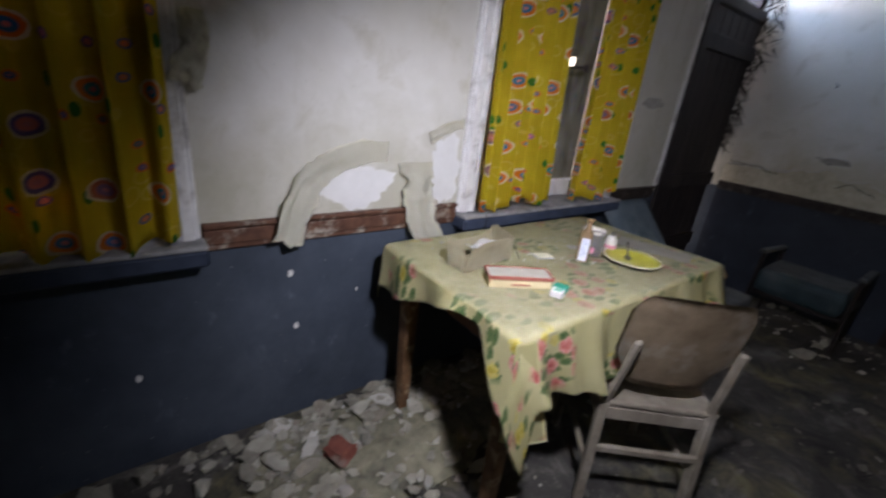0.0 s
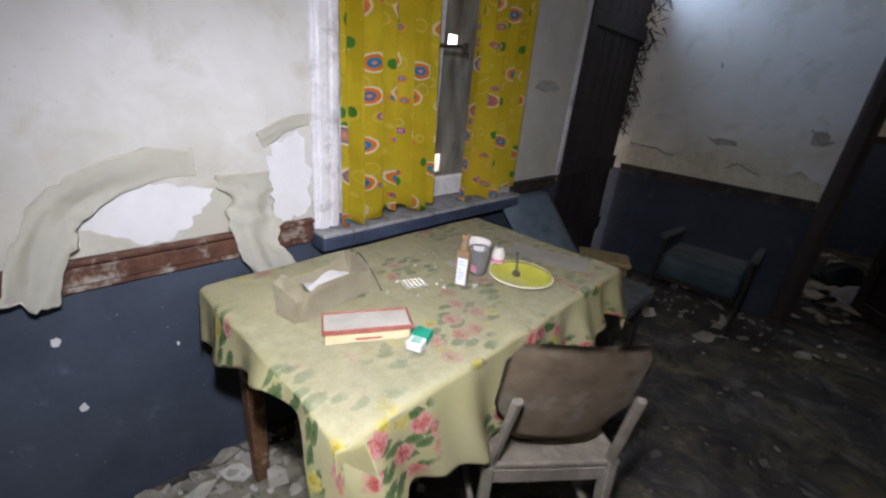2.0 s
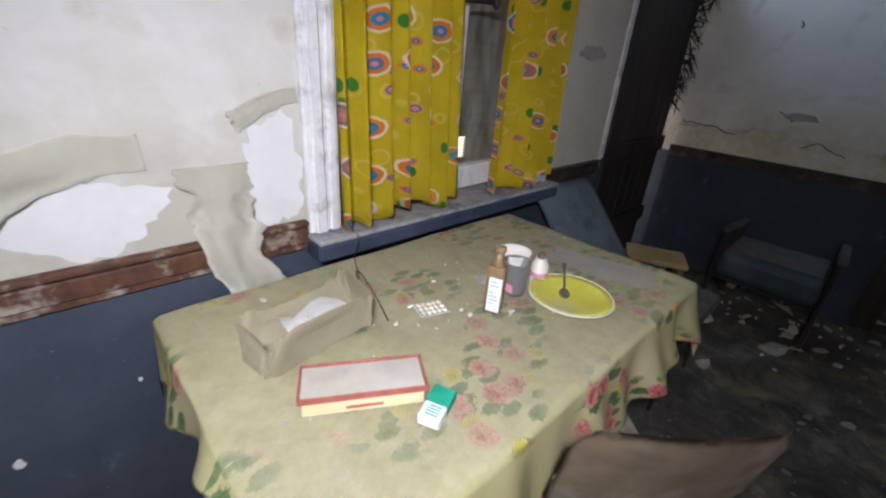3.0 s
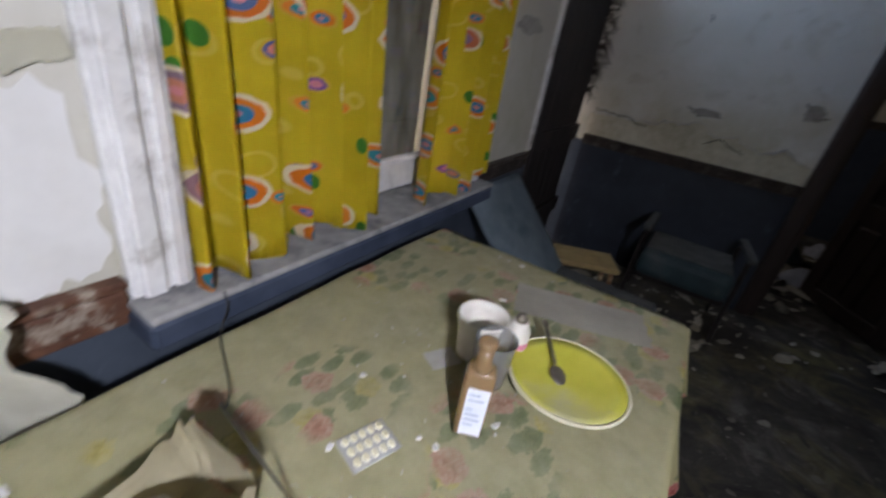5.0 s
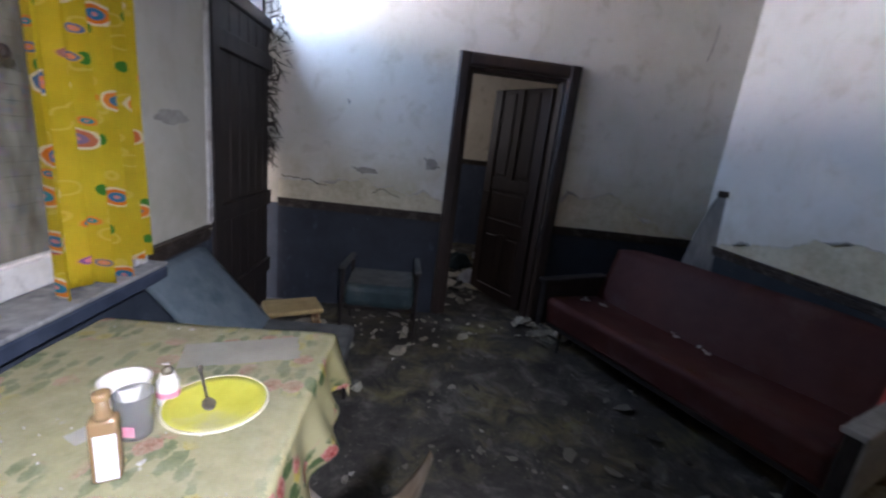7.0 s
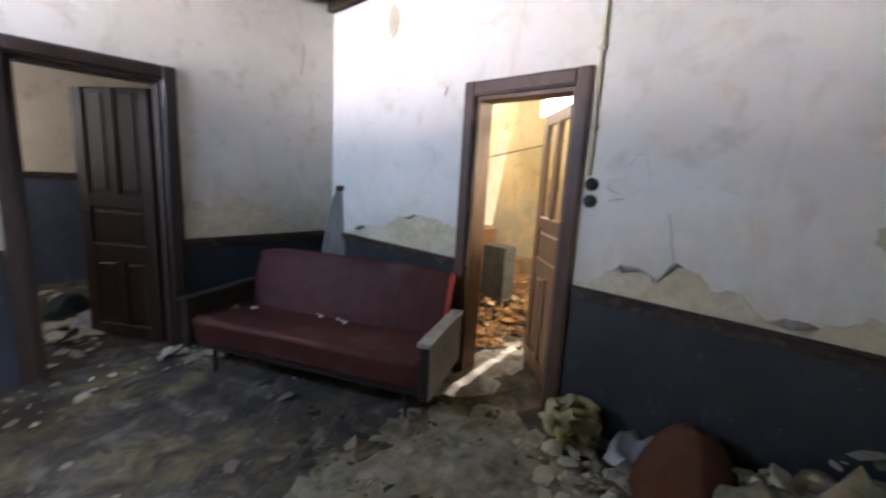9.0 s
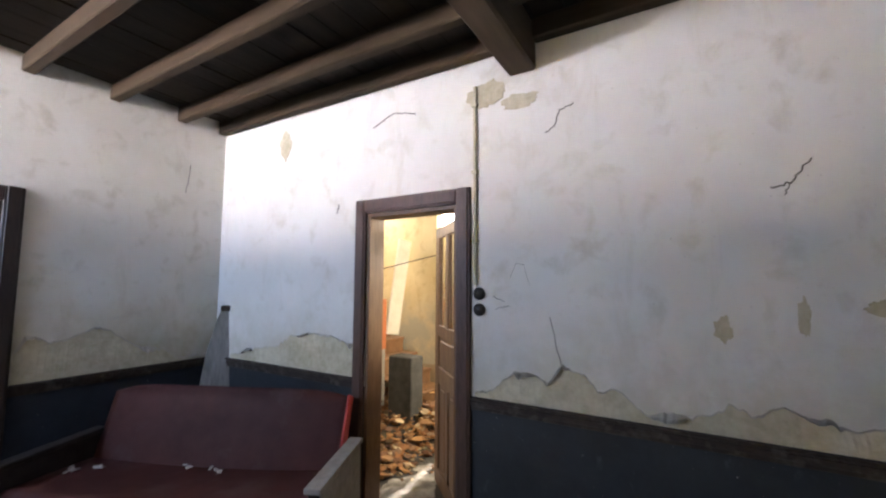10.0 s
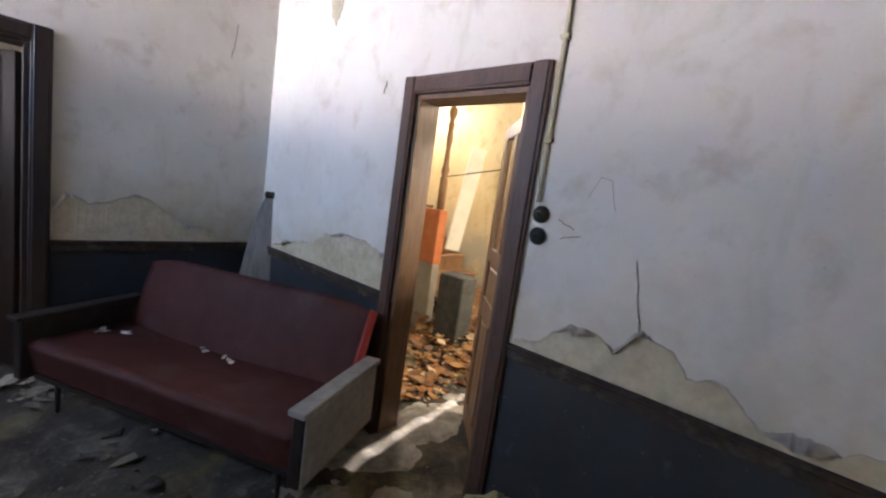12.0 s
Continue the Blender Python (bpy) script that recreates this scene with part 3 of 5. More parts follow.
tagged(part("ceiling_beam", box(0.002, X1 - 0.002, 3.655, 3.81, 2.628, CEIL - 0.002, 0.012), M_BEAMX), "heavy old wooden beam across the ceiling", "beam", kind="structure")


def run_rail(name, along, a0, a1, face, out, z0, z1, mat, label):
    """A moulded dado rail: backing, proud fillet and a rounded cap."""
    bm = bmesh.new()
    for lo, hi, d in ((z0, z1 - 0.012, 0.014), (z0 + 0.02, z1 - 0.022, 0.021), (z1 - 0.014, z1, 0.028)):
        if along == "y":
            bx(bm, min(face, face + out * d), max(face, face + out * d), a0, a1, lo, hi, 0.003)
        else:
            bx(bm, a0, a1, min(face, face + out * d), max(face, face + out * d), lo, hi, 0.003)
    return tagged(part(name, bm, mat), label, "dado rail", "dado rails", "structure")


run_rail("trim", "y", 2.765, 3.735, 0.0, 1, 0.755, 0.843, M_RAIL, "worn reddish-brown moulded rail with torn paper over it")
run_rail("trim", "y", 4.915, 5.42, 0.0, 1, 0.765, 0.843, M_RAIL_DARK, "dark brown moulded dado rail")
run_rail("trim", "y", YB, 1.595, 0.0, 1, 0.755, 0.843, M_RAIL, "worn reddish-brown moulded rail")
run_rail("trim", "x", 0.002, 1.258, Y1, -1, 0.775, 0.843, M_RAIL_DARK, "dark grimy dado rail under damp plaster")
run_rail("trim", "x", 2.178, X1 - 0.03, Y1, -1, 0.775, 0.843, M_RAIL_DARK, "dark grimy dado rail under damp plaster")
run_rail("trim", "y", 4.929, Y1 - 0.03, X1, -1, 0.775, 0.843, M_RAIL_DARK, "dark grimy dado rail under flaking plaster")
run_rail("trim", "y", YB, 4.051, X1, -1, 0.775, 0.843, M_RAIL_DARK, "dark grimy dado rail under flaking plaster")
run_rail("trim", "x", 0.002, X1 - 0.002, 9.2, -1, 1.15, 1.22, M_RAIL_DARK, "dark dado rail in the far room")


def casing(parent, along, a0, a1, face, out, z0, z1, w, mat, head=True, sill=False):
    """Moulded door or window casing boards round an opening."""
    def board(name, p, q, lo, hi):
        bm = bmesh.new()
        for inset, d in ((0.0, 0.022), (0.012, 0.030)):
            p2, q2 = (p + inset, q - inset) if q - p < 0.3 else (p, q)
            lo2, hi2 = (lo + inset, hi - inset) if hi - lo < 0.3 else (lo, hi)
            s = sorted((face, face + out * d))
            if along == "y":
                bx(bm, s[0], s[1], p2, q2, lo2, hi2, 0.004)
            else:
                bx(bm, p2, q2, s[0], s[1], lo2, hi2, 0.004)
        part(name, bm, mat, parent)
    top = z1 + (w if head else 0)
    board("casing_board", a0 - w, a0, z0, top)
    board("casing_board", a1, a1 + w, z0, top)
    if head:
        board("casing_head", a0, a1, z1, z1 + w)


def panel_leaf(parent, m, width, height, mat, panels=((0.10, 0.62), (0.74, 1.02), (1.12, 1.88)), split=True, glazed=False):
    """A framed and panelled door leaf, hinge at the origin, along +x, 40 mm thick."""
    t = 0.02
    st = 0.095
    leaf = part("leaf", box(0, st, -t, t, 0, height, 0.003), mat, parent)
    leaf.matrix_local = m
    part("stile", box(width - st, width, -t, t, 0, height, 0.003), mat, leaf)
    edges = [0.0] + [z for pr in panels for z in pr] + [height]
    for lo, hi in zip(edges[0::2], edges[1::2]):
        part("rail", box(st, width - st, -t, t, lo, hi, 0.003), mat, leaf)
    for k, (lo, hi) in enumerate(panels):
        cols = [(st, width - st)]
        if split and k != 1:
            c = width / 2
            part("muntin", box(c - 0.035, c + 0.035, -t, t, lo, hi, 0.003), mat, leaf)
            cols = [(st, c - 0.035), (c + 0.035, width - st)]
        for p, q in cols:
            if glazed and k == len(panels) - 1:
                part("pane", box(p, q, -0.004, 0.004, lo, hi), M_GLASS, leaf, "dusty glass door pane").visible_shadow = False
                continue
            bm = box(p, q, -0.008, 0.008, lo, hi)
            bx(bm, p + 0.03, q - 0.03, -0.015, 0.015, lo + 0.03, hi - 0.03, 0.006)
            part("panel", bm, mat, leaf)
    return leaf


# far door, standing ajar into the far room
door_1 = empty("door_1", pose(0, 0, 0), "dark brown panelled door standing ajar in a moulded casing", "door", kind="structure")
# shade on this casing is put into a darker paint than the hall casing's
casing(door_1, "x", *FDOOR, Y1, -1, 0.0, HEAD, 0.092, M_DOORWOOD_SHADE)
for p, q in ((FDOOR[0], FDOOR[0] + 0.025), (FDOOR[1] - 0.025, FDOOR[1])):
    part("jamb", box(p, q, Y1 + 0.002, Y1 + 0.14, 0, HEAD, 0.002), M_DOORWOOD_SHADE, door_1)
part("jamb_head", box(FDOOR[0] + 0.025, FDOOR[1] - 0.025, Y1 + 0.002, Y1 + 0.14, HEAD - 0.025, HEAD, 0.002), M_DOORWOOD_SHADE, door_1)
lf = panel_leaf(door_1, pose(2.05, Y1 + 0.15, 0.02, 0, 0, 122), 0.66, 1.88, M_DOORWOOD_SHADE)
part("handle", rod((0.60, -0.06, 0.98), (0.60, 0.06, 0.98), 0.011, bm=rod((0.60, 0.055, 0.98), (0.52, 0.055, 0.98), 0.009)), M_IRON, lf, "dark iron lever handle")

# hall door, opened away into the stair hall
door_2 = empty("door_2", pose(0, 0, 0), "brown panelled hall door with small glass lights, opened wide", "door", kind="structure")
casing(door_2, "y", *RDOOR, X1, -1, 0.0, HEAD_E, 0.092, M_CASING)
for p, q in ((RDOOR[0], RDOOR[0] + 0.025), (RDOOR[1] - 0.025, RDOOR[1])):
    part("jamb", box(X1 + 0.002, X1 + 0.15, p, q, 0, HEAD_E, 0.002), M_HALLDOOR_GLOW, door_2)
part("jamb_head", box(X1 + 0.002, X1 + 0.15, RDOOR[0] + 0.025, RDOOR[1] - 0.025, HEAD_E - 0.025, HEAD_E, 0.002), M_HALLDOOR_GLOW, door_2)
panel_leaf(door_2, pose(X1 + 0.16, 4.19, 0.02, 0, 0, 45), 0.645, 1.87, M_HALLDOOR_GLOW, panels=((0.12, 0.72), (0.84, 1.06), (1.14, 1.79)), glazed=True)

# yard door in the corner, blackened, with a bright fanlight over it
door_3 = empty("door_3", pose(0, 0, 0), "blackened boarded yard door under a bare fanlight", "door", kind="structure")
rnd = random.Random(8)
yy = YARD[0] + 0.05
part("plaster_edge", box(0.0005, 0.014, YARD[0] - 0.115, YARD[0] - 0.075, 0.845, 2.54, 0.005), M_WHITEWOOD, door_3, "chipped pale edge of plaster")
part("jamb", box(-0.24, 0.010, YARD[0] + 0.0005, YARD[0] + 0.045, 0, 2.54, 0.006), M_BLACKDOOR, door_3)
part("casing_board", box(0.0005, 0.022, YARD[0] - 0.074, YARD[0], 0, 2.54, 0.005), M_BLACKDOOR, door_3)
part("jamb", box(-0.24, -0.105, YARD[1] - 0.05, YARD[1] - 0.002, 0, 2.54, 0.006), M_BLACKDOOR, door_3)
part("transom_bar", box(-0.20, -0.04, YARD[0] + 0.046, YARD[1] - 0.052, 1.98, 2.06, 0.008), M_BLACKDOOR, door_3)
while yy < YARD[1] - 0.06:
    w = min(0.128, YARD[1] - 0.055 - yy)
    part("board", box(-0.10 - rnd.uniform(0, 0.006), -0.06, yy, yy + w - 0.004, 0.02, 1.978, 0.003), M_BLACKDOOR, door_3)
    yy += 0.128
for z in (0.28, 0.80, 1.72):
    part("ledge", box(-0.06, -0.03, YARD[0] + 0.06, YARD[1] - 0.07, z, z + 0.10, 0.004), M_BLACKDOOR, door_3)
part("fanlight_bar", box(-0.12, -0.09, 6.02, 6.04, 2.06, 2.54, 0.003), M_BLACKDOOR, door_3)


# ---- windows ----
def window(name, y0, y1, label, c=None):
    """A casement window: moulded white casing, sashes, closed roller shutter outside, deep dusty sill."""
    win = empty(name, pose(0, 0, 0), label, "window", kind="structure")
    c = c or (y0 + y1) / 2
    bm = bmesh.new()
    for p, q, d in ((y0 - 0.10, y0 - 0.002, 0.022), (y0 - 0.085, y0 - 0.050, 0.034), (y0 - 0.035, y0 - 0.012, 0.030)):
        bx(bm, 0.0, d, p, q, 0.785, HEAD_Z + 0.1, 0.004)
    part("casing_board", bm, M_WHITEWOOD, win)
    bm = bmesh.new()
    for p, q, d in ((y1 + 0.002, y1 + 0.10, 0.022), (y1 + 0.050, y1 + 0.085, 0.034), (y1 + 0.012, y1 + 0.035, 0.030)):
        bx(bm, 0.0, d, p, q, 0.785, HEAD_Z + 0.1, 0.004)
    part("casing_board", bm, M_WHITEWOOD, win)
    part("casing_head", box(0.0, 0.024, y0 - 0.002, y1 + 0.002, HEAD_Z, HEAD_Z + 0.1, 0.004), M_WHITEWOOD, win)
    part("window_sill", box(-0.20, 0.095, y0 - 0.11, y1 + 0.11, 0.788, 0.803, 0.006, 2), M_SILL, win, "dusty pale sill")
    part("sill_edge", box(0.0, 0.092, y0 - 0.11, y1 + 0.11, 0.735, 0.7875, 0.008), M_SILLEDGE, win, "slate-blue painted sill edge")
    fr = part("window_frame", box(-0.13, -0.07, y0 + 0.002, y0 + 0.05, 0.804, HEAD_Z - 0.002, 0.004), M_WHITEWOOD, win)
    part("frame_post", box(-0.13, -0.07, y1 - 0.05, y1 - 0.002, 0.804, HEAD_Z - 0.002, 0.004), M_WHITEWOOD, fr)
    part("frame_head", box(-0.13, -0.07, y0 + 0.05, y1 - 0.05, HEAD_Z - 0.06, HEAD_Z - 0.002, 0.004), M_WHITEWOOD, fr)
    part("transom_bar", box(-0.13, -0.06, y0 + 0.05, y1 - 0.05, 2.06, 2.12, 0.004), M_WHITEWOOD, fr)
    for p, q in ((y0 + 0.055, c - 0.002), (c + 0.002, y1 - 0.055)):
        sash = part("sash", box(-0.115, -0.065, p, p + 0.05, 0.81, 2.055, 0.004), M_WHITEWOOD, win)
        part("sash_stile", box(-0.115, -0.065, q - 0.05, q, 0.81, 2.055, 0.004), M_WHITEWOOD, sash)
        part("sash_rail", box(-0.115, -0.065, p + 0.05, q - 0.05, 0.81, 0.90, 0.004), M_WHITEWOOD, sash)
        part("sash_rail", box(-0.115, -0.065, p + 0.05, q - 0.05, 2.0, 2.055, 0.004), M_WHITEWOOD, sash)
        part("pane", box(-0.092, -0.088, p + 0.048, q - 0.048, 0.898, 2.002), M_GLASS, sash, "grimy glass pane").visible_shadow = False
    lever = part("window_lever", rod((-0.035, c - 0.03, 1.455), (-0.035, c + 0.145, 1.468), 0.008, seg=8, bm=rod((-0.06, c - 0.02, 1.465), (-0.03, c - 0.02, 1.465), 0.012, seg=8)), M_IRON, win, "dark iron espagnolette lever")
    part("lever_knob", turned(((0.004, -0.02), (0.014, -0.012), (0.016, 0.0), (0.012, 0.012), (0.004, 0.018)), 10, at=(-0.035, c + 0.15, 1.468)), M_IRON, lever)
    part("espagnolette_rod", rod((-0.055, c - 0.012, 0.84), (-0.055, c - 0.012, 2.04), 0.006, seg=8), M_IRON, win)
    z = 0.80
    rnd = random.Random(int(y0 * 100))
    sh = empty("roller_shutter", pose(0, 0, 0), "closed grimy roller shutter outside the window", "shutter", "roller shutters")
    while z < 2.05:
        hole = 0.032 if 1.46 < z < 1.52 else (0.02 if 0.88 < z < 0.98 else 0.0)
        h = c + (0.255 if z > 1.2 else 0.22)
        spans = ((y0 + 0.01, h - hole), (h + hole, y1 - 0.01)) if hole else ((y0 + 0.01, y1 - 0.01),)
        for p, q in spans:
            part("slat", box(-0.222, -0.210 + rnd.uniform(0, 0.002), p, q, z, z + 0.0465, 0.003), M_SHUTTER, sh)
        z += 0.0455
    return win


window("window_1", *WIN_B, "white-painted casement window with a dusty sill and iron lever", 4.345)
window("window_2", *WIN_A, "white-painted casement window behind closed yellow curtains")


def curtain(y0, y1, z0, z1, folds, seed, label, pinch=0.0):
    """A hanging cotton curtain with uneven folds and a ragged hem."""
    rnd = random.Random(seed)
    ph = [rnd.uniform(0, 6.28) for _ in range(5)]

    def fn(u, v):
        drop = 1 - v
        fold = math.sin(u * folds * 6.283 + ph[0] + 0.7 * math.sin(u * 5 + ph[1])) * (0.020 + 0.012 * drop)
        fold += math.sin(u * folds * 2.6 * 6.283 + ph[2] + v * 1.3) * 0.005
        wob = math.sin(v * 3 + ph[3] + u * 2) * 0.012 * drop
        hem = (math.sin(u * 9 + ph[4]) * 0.018 + math.sin(u * 23 + ph[1]) * 0.008 + 0.02 * u) * drop ** 3
        yy = y0 + (y1 - pinch * v - y0) * u + wob + 0.006 * math.cos(u * folds * 6.283 + ph[0])
        return (0.062 + fold + 0.006 * drop, yy, z0 + (z1 - z0) * v + hem), (u * (y1 - y0) * 1.45 + seed, v * (z1 - z0))
    ob = smooth(part("curtain", sheet(110, 40, fn, 0.002), M_CURTAIN))
    return tagged(ob, label, "curtain", "yellow curtains")


curtain(3.80, 4.262, 0.825, 2.42, 6, 1.0, "yellow cotton curtain printed with orange ringed flowers", 0.075)
curtain(4.43, 4.83, 0.822, 2.42, 5, 2.3, "narrow yellow flower-print curtain drawn aside")
curtain(1.62, 2.20, 0.80, 2.42, 6, 4.2, "yellow flower-print cotton curtain hanging closed")
curtain(2.21, 2.72, 0.795, 2.42, 6, 5.6, "yellow flower-print cotton curtain with frayed edge")
for y0, y1 in (WIN_A, WIN_B):
    tagged(part("curtain_rod", rod((0.062, y0 - 0.12, 2.43), (0.062, y1 + 0.12, 2.43), 0.008), M_WHITEWOOD), "thin white curtain rod above the window", "curtain rod", "curtain rods")


# ---- dining table and what lies on it ----
TT = 0.752
table = empty("dining_table", pose(0, 0, 0), "old wooden table with flaking brown legs by the window", "table")
part("tabletop", box(0.155, 0.797, 3.355, 4.487, TT - 0.034, TT - 0.008, 0.004), M_APRON, table)
for p, q, r, s in ((0.19, 0.765, 3.395, 3.418), (0.19, 0.765, 4.424, 4.447), (0.19, 0.213, 3.42, 4.422), (0.742, 0.765, 3.42, 4.422)):
    part("apron", box(p, q, r, s, TT - 0.14, TT - 0.036, 0.002), M_APRON, table)
for lx, ly in ((0.205, 3.41), (0.75, 3.41), (0.205, 4.43), (0.75, 4.43)):
    bm = bmesh.new()
    vs = bmesh.ops.create_cone(bm, cap_ends=True, segments=4, radius1=0.030, radius2=0.043, depth=TT - 0.036, matrix=pose(lx, ly, (TT - 0.036) / 2, 0, 0, 45))["verts"]
    bmesh.ops.bevel(bm, geom=list({e for v in vs for e in v.link_edges}), offset=0.004, segments=1, affect="EDGES")
    part("leg", bm, M_LEGWOOD, table)


def cloth_fn(u, v):
    """An oilcloth laid askew over the table: flat on top, hanging unevenly off its sides."""
    x0, x1, y0, y1 = 0.135, 0.815, 3.335, 4.505
    a, b, c, d = 0.06, 0.70, 0.12, 0.93
    x = x0 + (x1 - x0) * min(max((u - a) / (b - a), 0), 1)
    y = y0 + (y1 - y0) * min(max((v - c) / (d - c), 0), 1)
    z, cx, cy = TT, x, y
    if u > b:
        k = (u - b) / (1 - b)
        hang = between(y, ((3.33, 0.20), (3.42, 0.21), (3.70, 0.28), (3.95, 0.25), (4.35, 0.15), (4.51, 0.18)))
        z -= k * hang
        x += 0.010 + 0.020 * k * math.sin(y * 21 + 1.0) + 0.014 * k * math.sin(y * 47) + 0.04 * k
        cx += k * hang
        y += 0.05 * k * k
    if u < a:
        z -= (a - u) / a * 0.06
        x -= 0.006
    if v < c:
        k = (c - v) / c
        hang = between(x, ((0.13, 0.17), (0.25, 0.16), (0.42, 0.10), (0.58, 0.035), (0.68, 0.04), (0.75, 0.12), (0.815, 0.22)))
        z -= k * hang
        y -= 0.010 + 0.016 * k * math.sin(x * 26) + 0.02 * k
        cy -= k * hang
    if v > d:
        k = (v - d) / (1 - d)
        z -= k * 0.08
        y += 0.012
        cy += k * 0.08
    if u <= b and v >= c:
        z += 0.004 * noise.noise(Vector((cx * 5, cy * 5, 1.0))) + 0.003 * max(0, math.sin(cx * 6 - cy * 9)) ** 8
    return (x, y, z + 0.001), (cx, cy)


tagged(smooth(part("tablecloth", sheet(96, 106, cloth_fn, 0.0015), M_CLOTH)), "dusty yellow oilcloth printed with roses over the table", "tablecloth")


def corner_flap(u, v):
    """The long corner of the oilcloth, hanging in a folded point."""
    a = u - 0.5
    wide = 0.05 + 0.09 * v
    x = 0.835 + a * wide * 0.45 + 0.015 * v
    y = 3.345 - 0.012 + 0.07 * abs(a) * v + a * wide * 0.9 + 0.02 * v
    z = TT + 0.001 - 0.325 * v * (1 + 0.06 * (u - 0.2)) + 0.01 * a
    return (x, y, z), (x + 0.25, z + 2.1)


flap = tagged(smooth(part("corner_flap", sheet(16, 30, corner_flap, 0.0015), M_CLOTH)), "")
flap.parent = bpy.data.objects["tablecloth"]

Z = TT + 0.0045   # top of the cloth

# flat wooden cigar-like box
kx, ky, kr = 0.591, 3.545, 60.5
box_t = empty("keepsake_box", pose(kx, ky, Z, 0, 0, kr), "flat pale wooden box edged with red paper on the table", "box")
part("box_body", box(-0.098, 0.098, -0.036, 0.036, 0, 0.030, 0.002), M_BOXWOOD, box_t)
part("lid", box(-0.099, 0.099, -0.037, 0.037, 0.0305, 0.037, 0.002), M_BOXLID, box_t, "cream paper lid")
for p, q, r, s in ((-0.103, 0.103, -0.0400, -0.0372), (-0.103, 0.103, 0.0372, 0.0400), (-0.1030, -0.0992, -0.0371, 0.0371), (0.0992, 0.1030, -0.0371, 0.0371)):
    part("border", box(p, q, r, s, 0.029, 0.040), M_BOXRED, box_t, "red printed paper border")
part("print_bar", box(-0.03, 0.03, -0.0385, -0.0355, 0.010, 0.014), M_BOXRED, box_t)

pack = empty("card_pack", pose(0.698, 3.616, Z, 0, 0, 114) @ Matrix.Diagonal((0.86, 0.86, 1, 1)), "small green and white card pack lying on the oilcloth", "packet")
part("carton", box(-0.042, 0.042, -0.022, 0.022, 0, 0.020, 0.002), M_WHITECARD, pack)
part("sleeve", box(-0.004, 0.043, -0.023, 0.023, 0.0005, 0.021, 0.001), M_GREENCARD, pack, "green printed half")
for dx in (-0.034, -0.027, -0.020, -0.013):
    part("print_bar", box(dx, dx + 0.003, -0.014, 0.012, 0.0202, 0.0208), M_GREENCARD, pack)

# open crumpled paper bag
def bag_fn(u, v):
    a = u * 2 * math.pi
    ca, sa = math.cos(a), math.sin(a)
    sx, sy = math.copysign(abs(ca) ** 0.22, ca), math.copysign(abs(sa) ** 0.22, sa)
    n = noise.noise(Vector((ca * 2, sa * 2, v * 1.5))) * 0.009 + noise.noise(Vector((ca * 7, sa * 7, v * 4))) * 0.002
    ex, ey = 0.150 - 0.010 * v + n, 0.052 + 0.016 * v + n
    rim = 0.080 + 0.012 * ca + 0.010 * math.sin(3 * a + 0.5) + 0.006 * math.sin(11 * a)
    return (ex * sx, ey * sy, v * rim), (u, v)


bag = empty("paper_bag", pose(0.408, 3.545, Z + 0.004, 0, 0, 97) @ Matrix.Diagonal((0.82, 0.85, 1, 1)), "crumpled open brown paper bag lying on its side", "paper bag")
part("bag_wall", sheet(96, 10, bag_fn, 0.0015), M_KRAFT, bag)
part("bag_floor", sheet(10, 6, lambda u, v: ((-0.14 + 0.28 * u, -0.045 + 0.09 * v, 0.003 + 0.006 * noise.noise(Vector((u * 5, v * 5, 0)))), (u, v)), 0.001), M_KRAFT, bag)
part("crumpled_sheet", sheet(20, 10, lambda u, v: ((-0.07 + 0.15 * u, -0.04 + 0.075 * v, 0.040 + 0.025 * abs(math.sin(u * 4 + v * 2)) + 0.014 * noise.noise(Vector((u * 3, v * 3, 4)))), (u, v)), 0.001), M_WHITECARD, bag, "crumpled pale paper inside")

# plate and spoon
plate = empty("dinner_plate", pose(0.645, 4.112, Z) @ Matrix.Diagonal((0.84, 0.84, 0.9, 1)), "yellow glazed plate with a cream rim", "plate")
smooth(part("dish", turned(((0.055, 0.0), (0.062, 0.003), (0.098, 0.016), (0.122, 0.021), (0.122, 0.023), (0.098, 0.019), (0.060, 0.0065), (0.003, 0.006)), 40), M_PLATE, plate))
smooth(part("rim", turned(((0.1215, 0.0195), (0.1255, 0.0215), (0.1225, 0.0245), (0.1180, 0.0236), (0.1215, 0.0195)), 40, caps=False), M_PLATERIM, plate, "cream worn rim"))
spoon = empty("spoon", pose(0.628, 4.113, Z + 0.0105, 0, -9, 124), "tarnished metal spoon resting on the plate", "spoon")
bm = bmesh.new()
bmesh.ops.create_uvsphere(bm, u_segments=14, v_segments=8, radius=1.0, matrix=pose(0, 0, 0.002) @ Matrix.Diagonal((0.021, 0.014, 0.004, 1)))
part("bowl", bm, M_SPOON, spoon)
part("stem", bar((0.019, 0, 0.003), (0.115, 0, 0.006), 0.006, 0.003, bm=bar((0.108, 0, 0.006), (0.128, 0, 0.007), 0.011, 0.003)), M_SPOON, spoon)

# medicine bottle
bottle = empty("medicine_bottle", pose(0.556, 3.92, Z, 0, 0, 24) @ Matrix.Diagonal((0.98, 0.98, 1.2, 1)), "small amber glass bottle with a white paper label", "bottle")
bm = box(-0.021, 0.021, -0.015, 0.015, 0.0, 0.100, 0.006, 2)
turned(((0.0145, 0.0), (0.0135, 0.006), (0.0105, 0.012), (0.0100, 0.028)), 20, bm, (0, 0, 0.0985))
smooth(part("bottle_body", bm, M_BOTTLE, bottle))
smooth(part("bottle_lip", turned(((0.0100, 0.0), (0.0130, 0.002), (0.0132, 0.010), (0.0085, 0.0115)), 20, at=(0, 0, 0.1268)), M_BOTTLE, bottle))
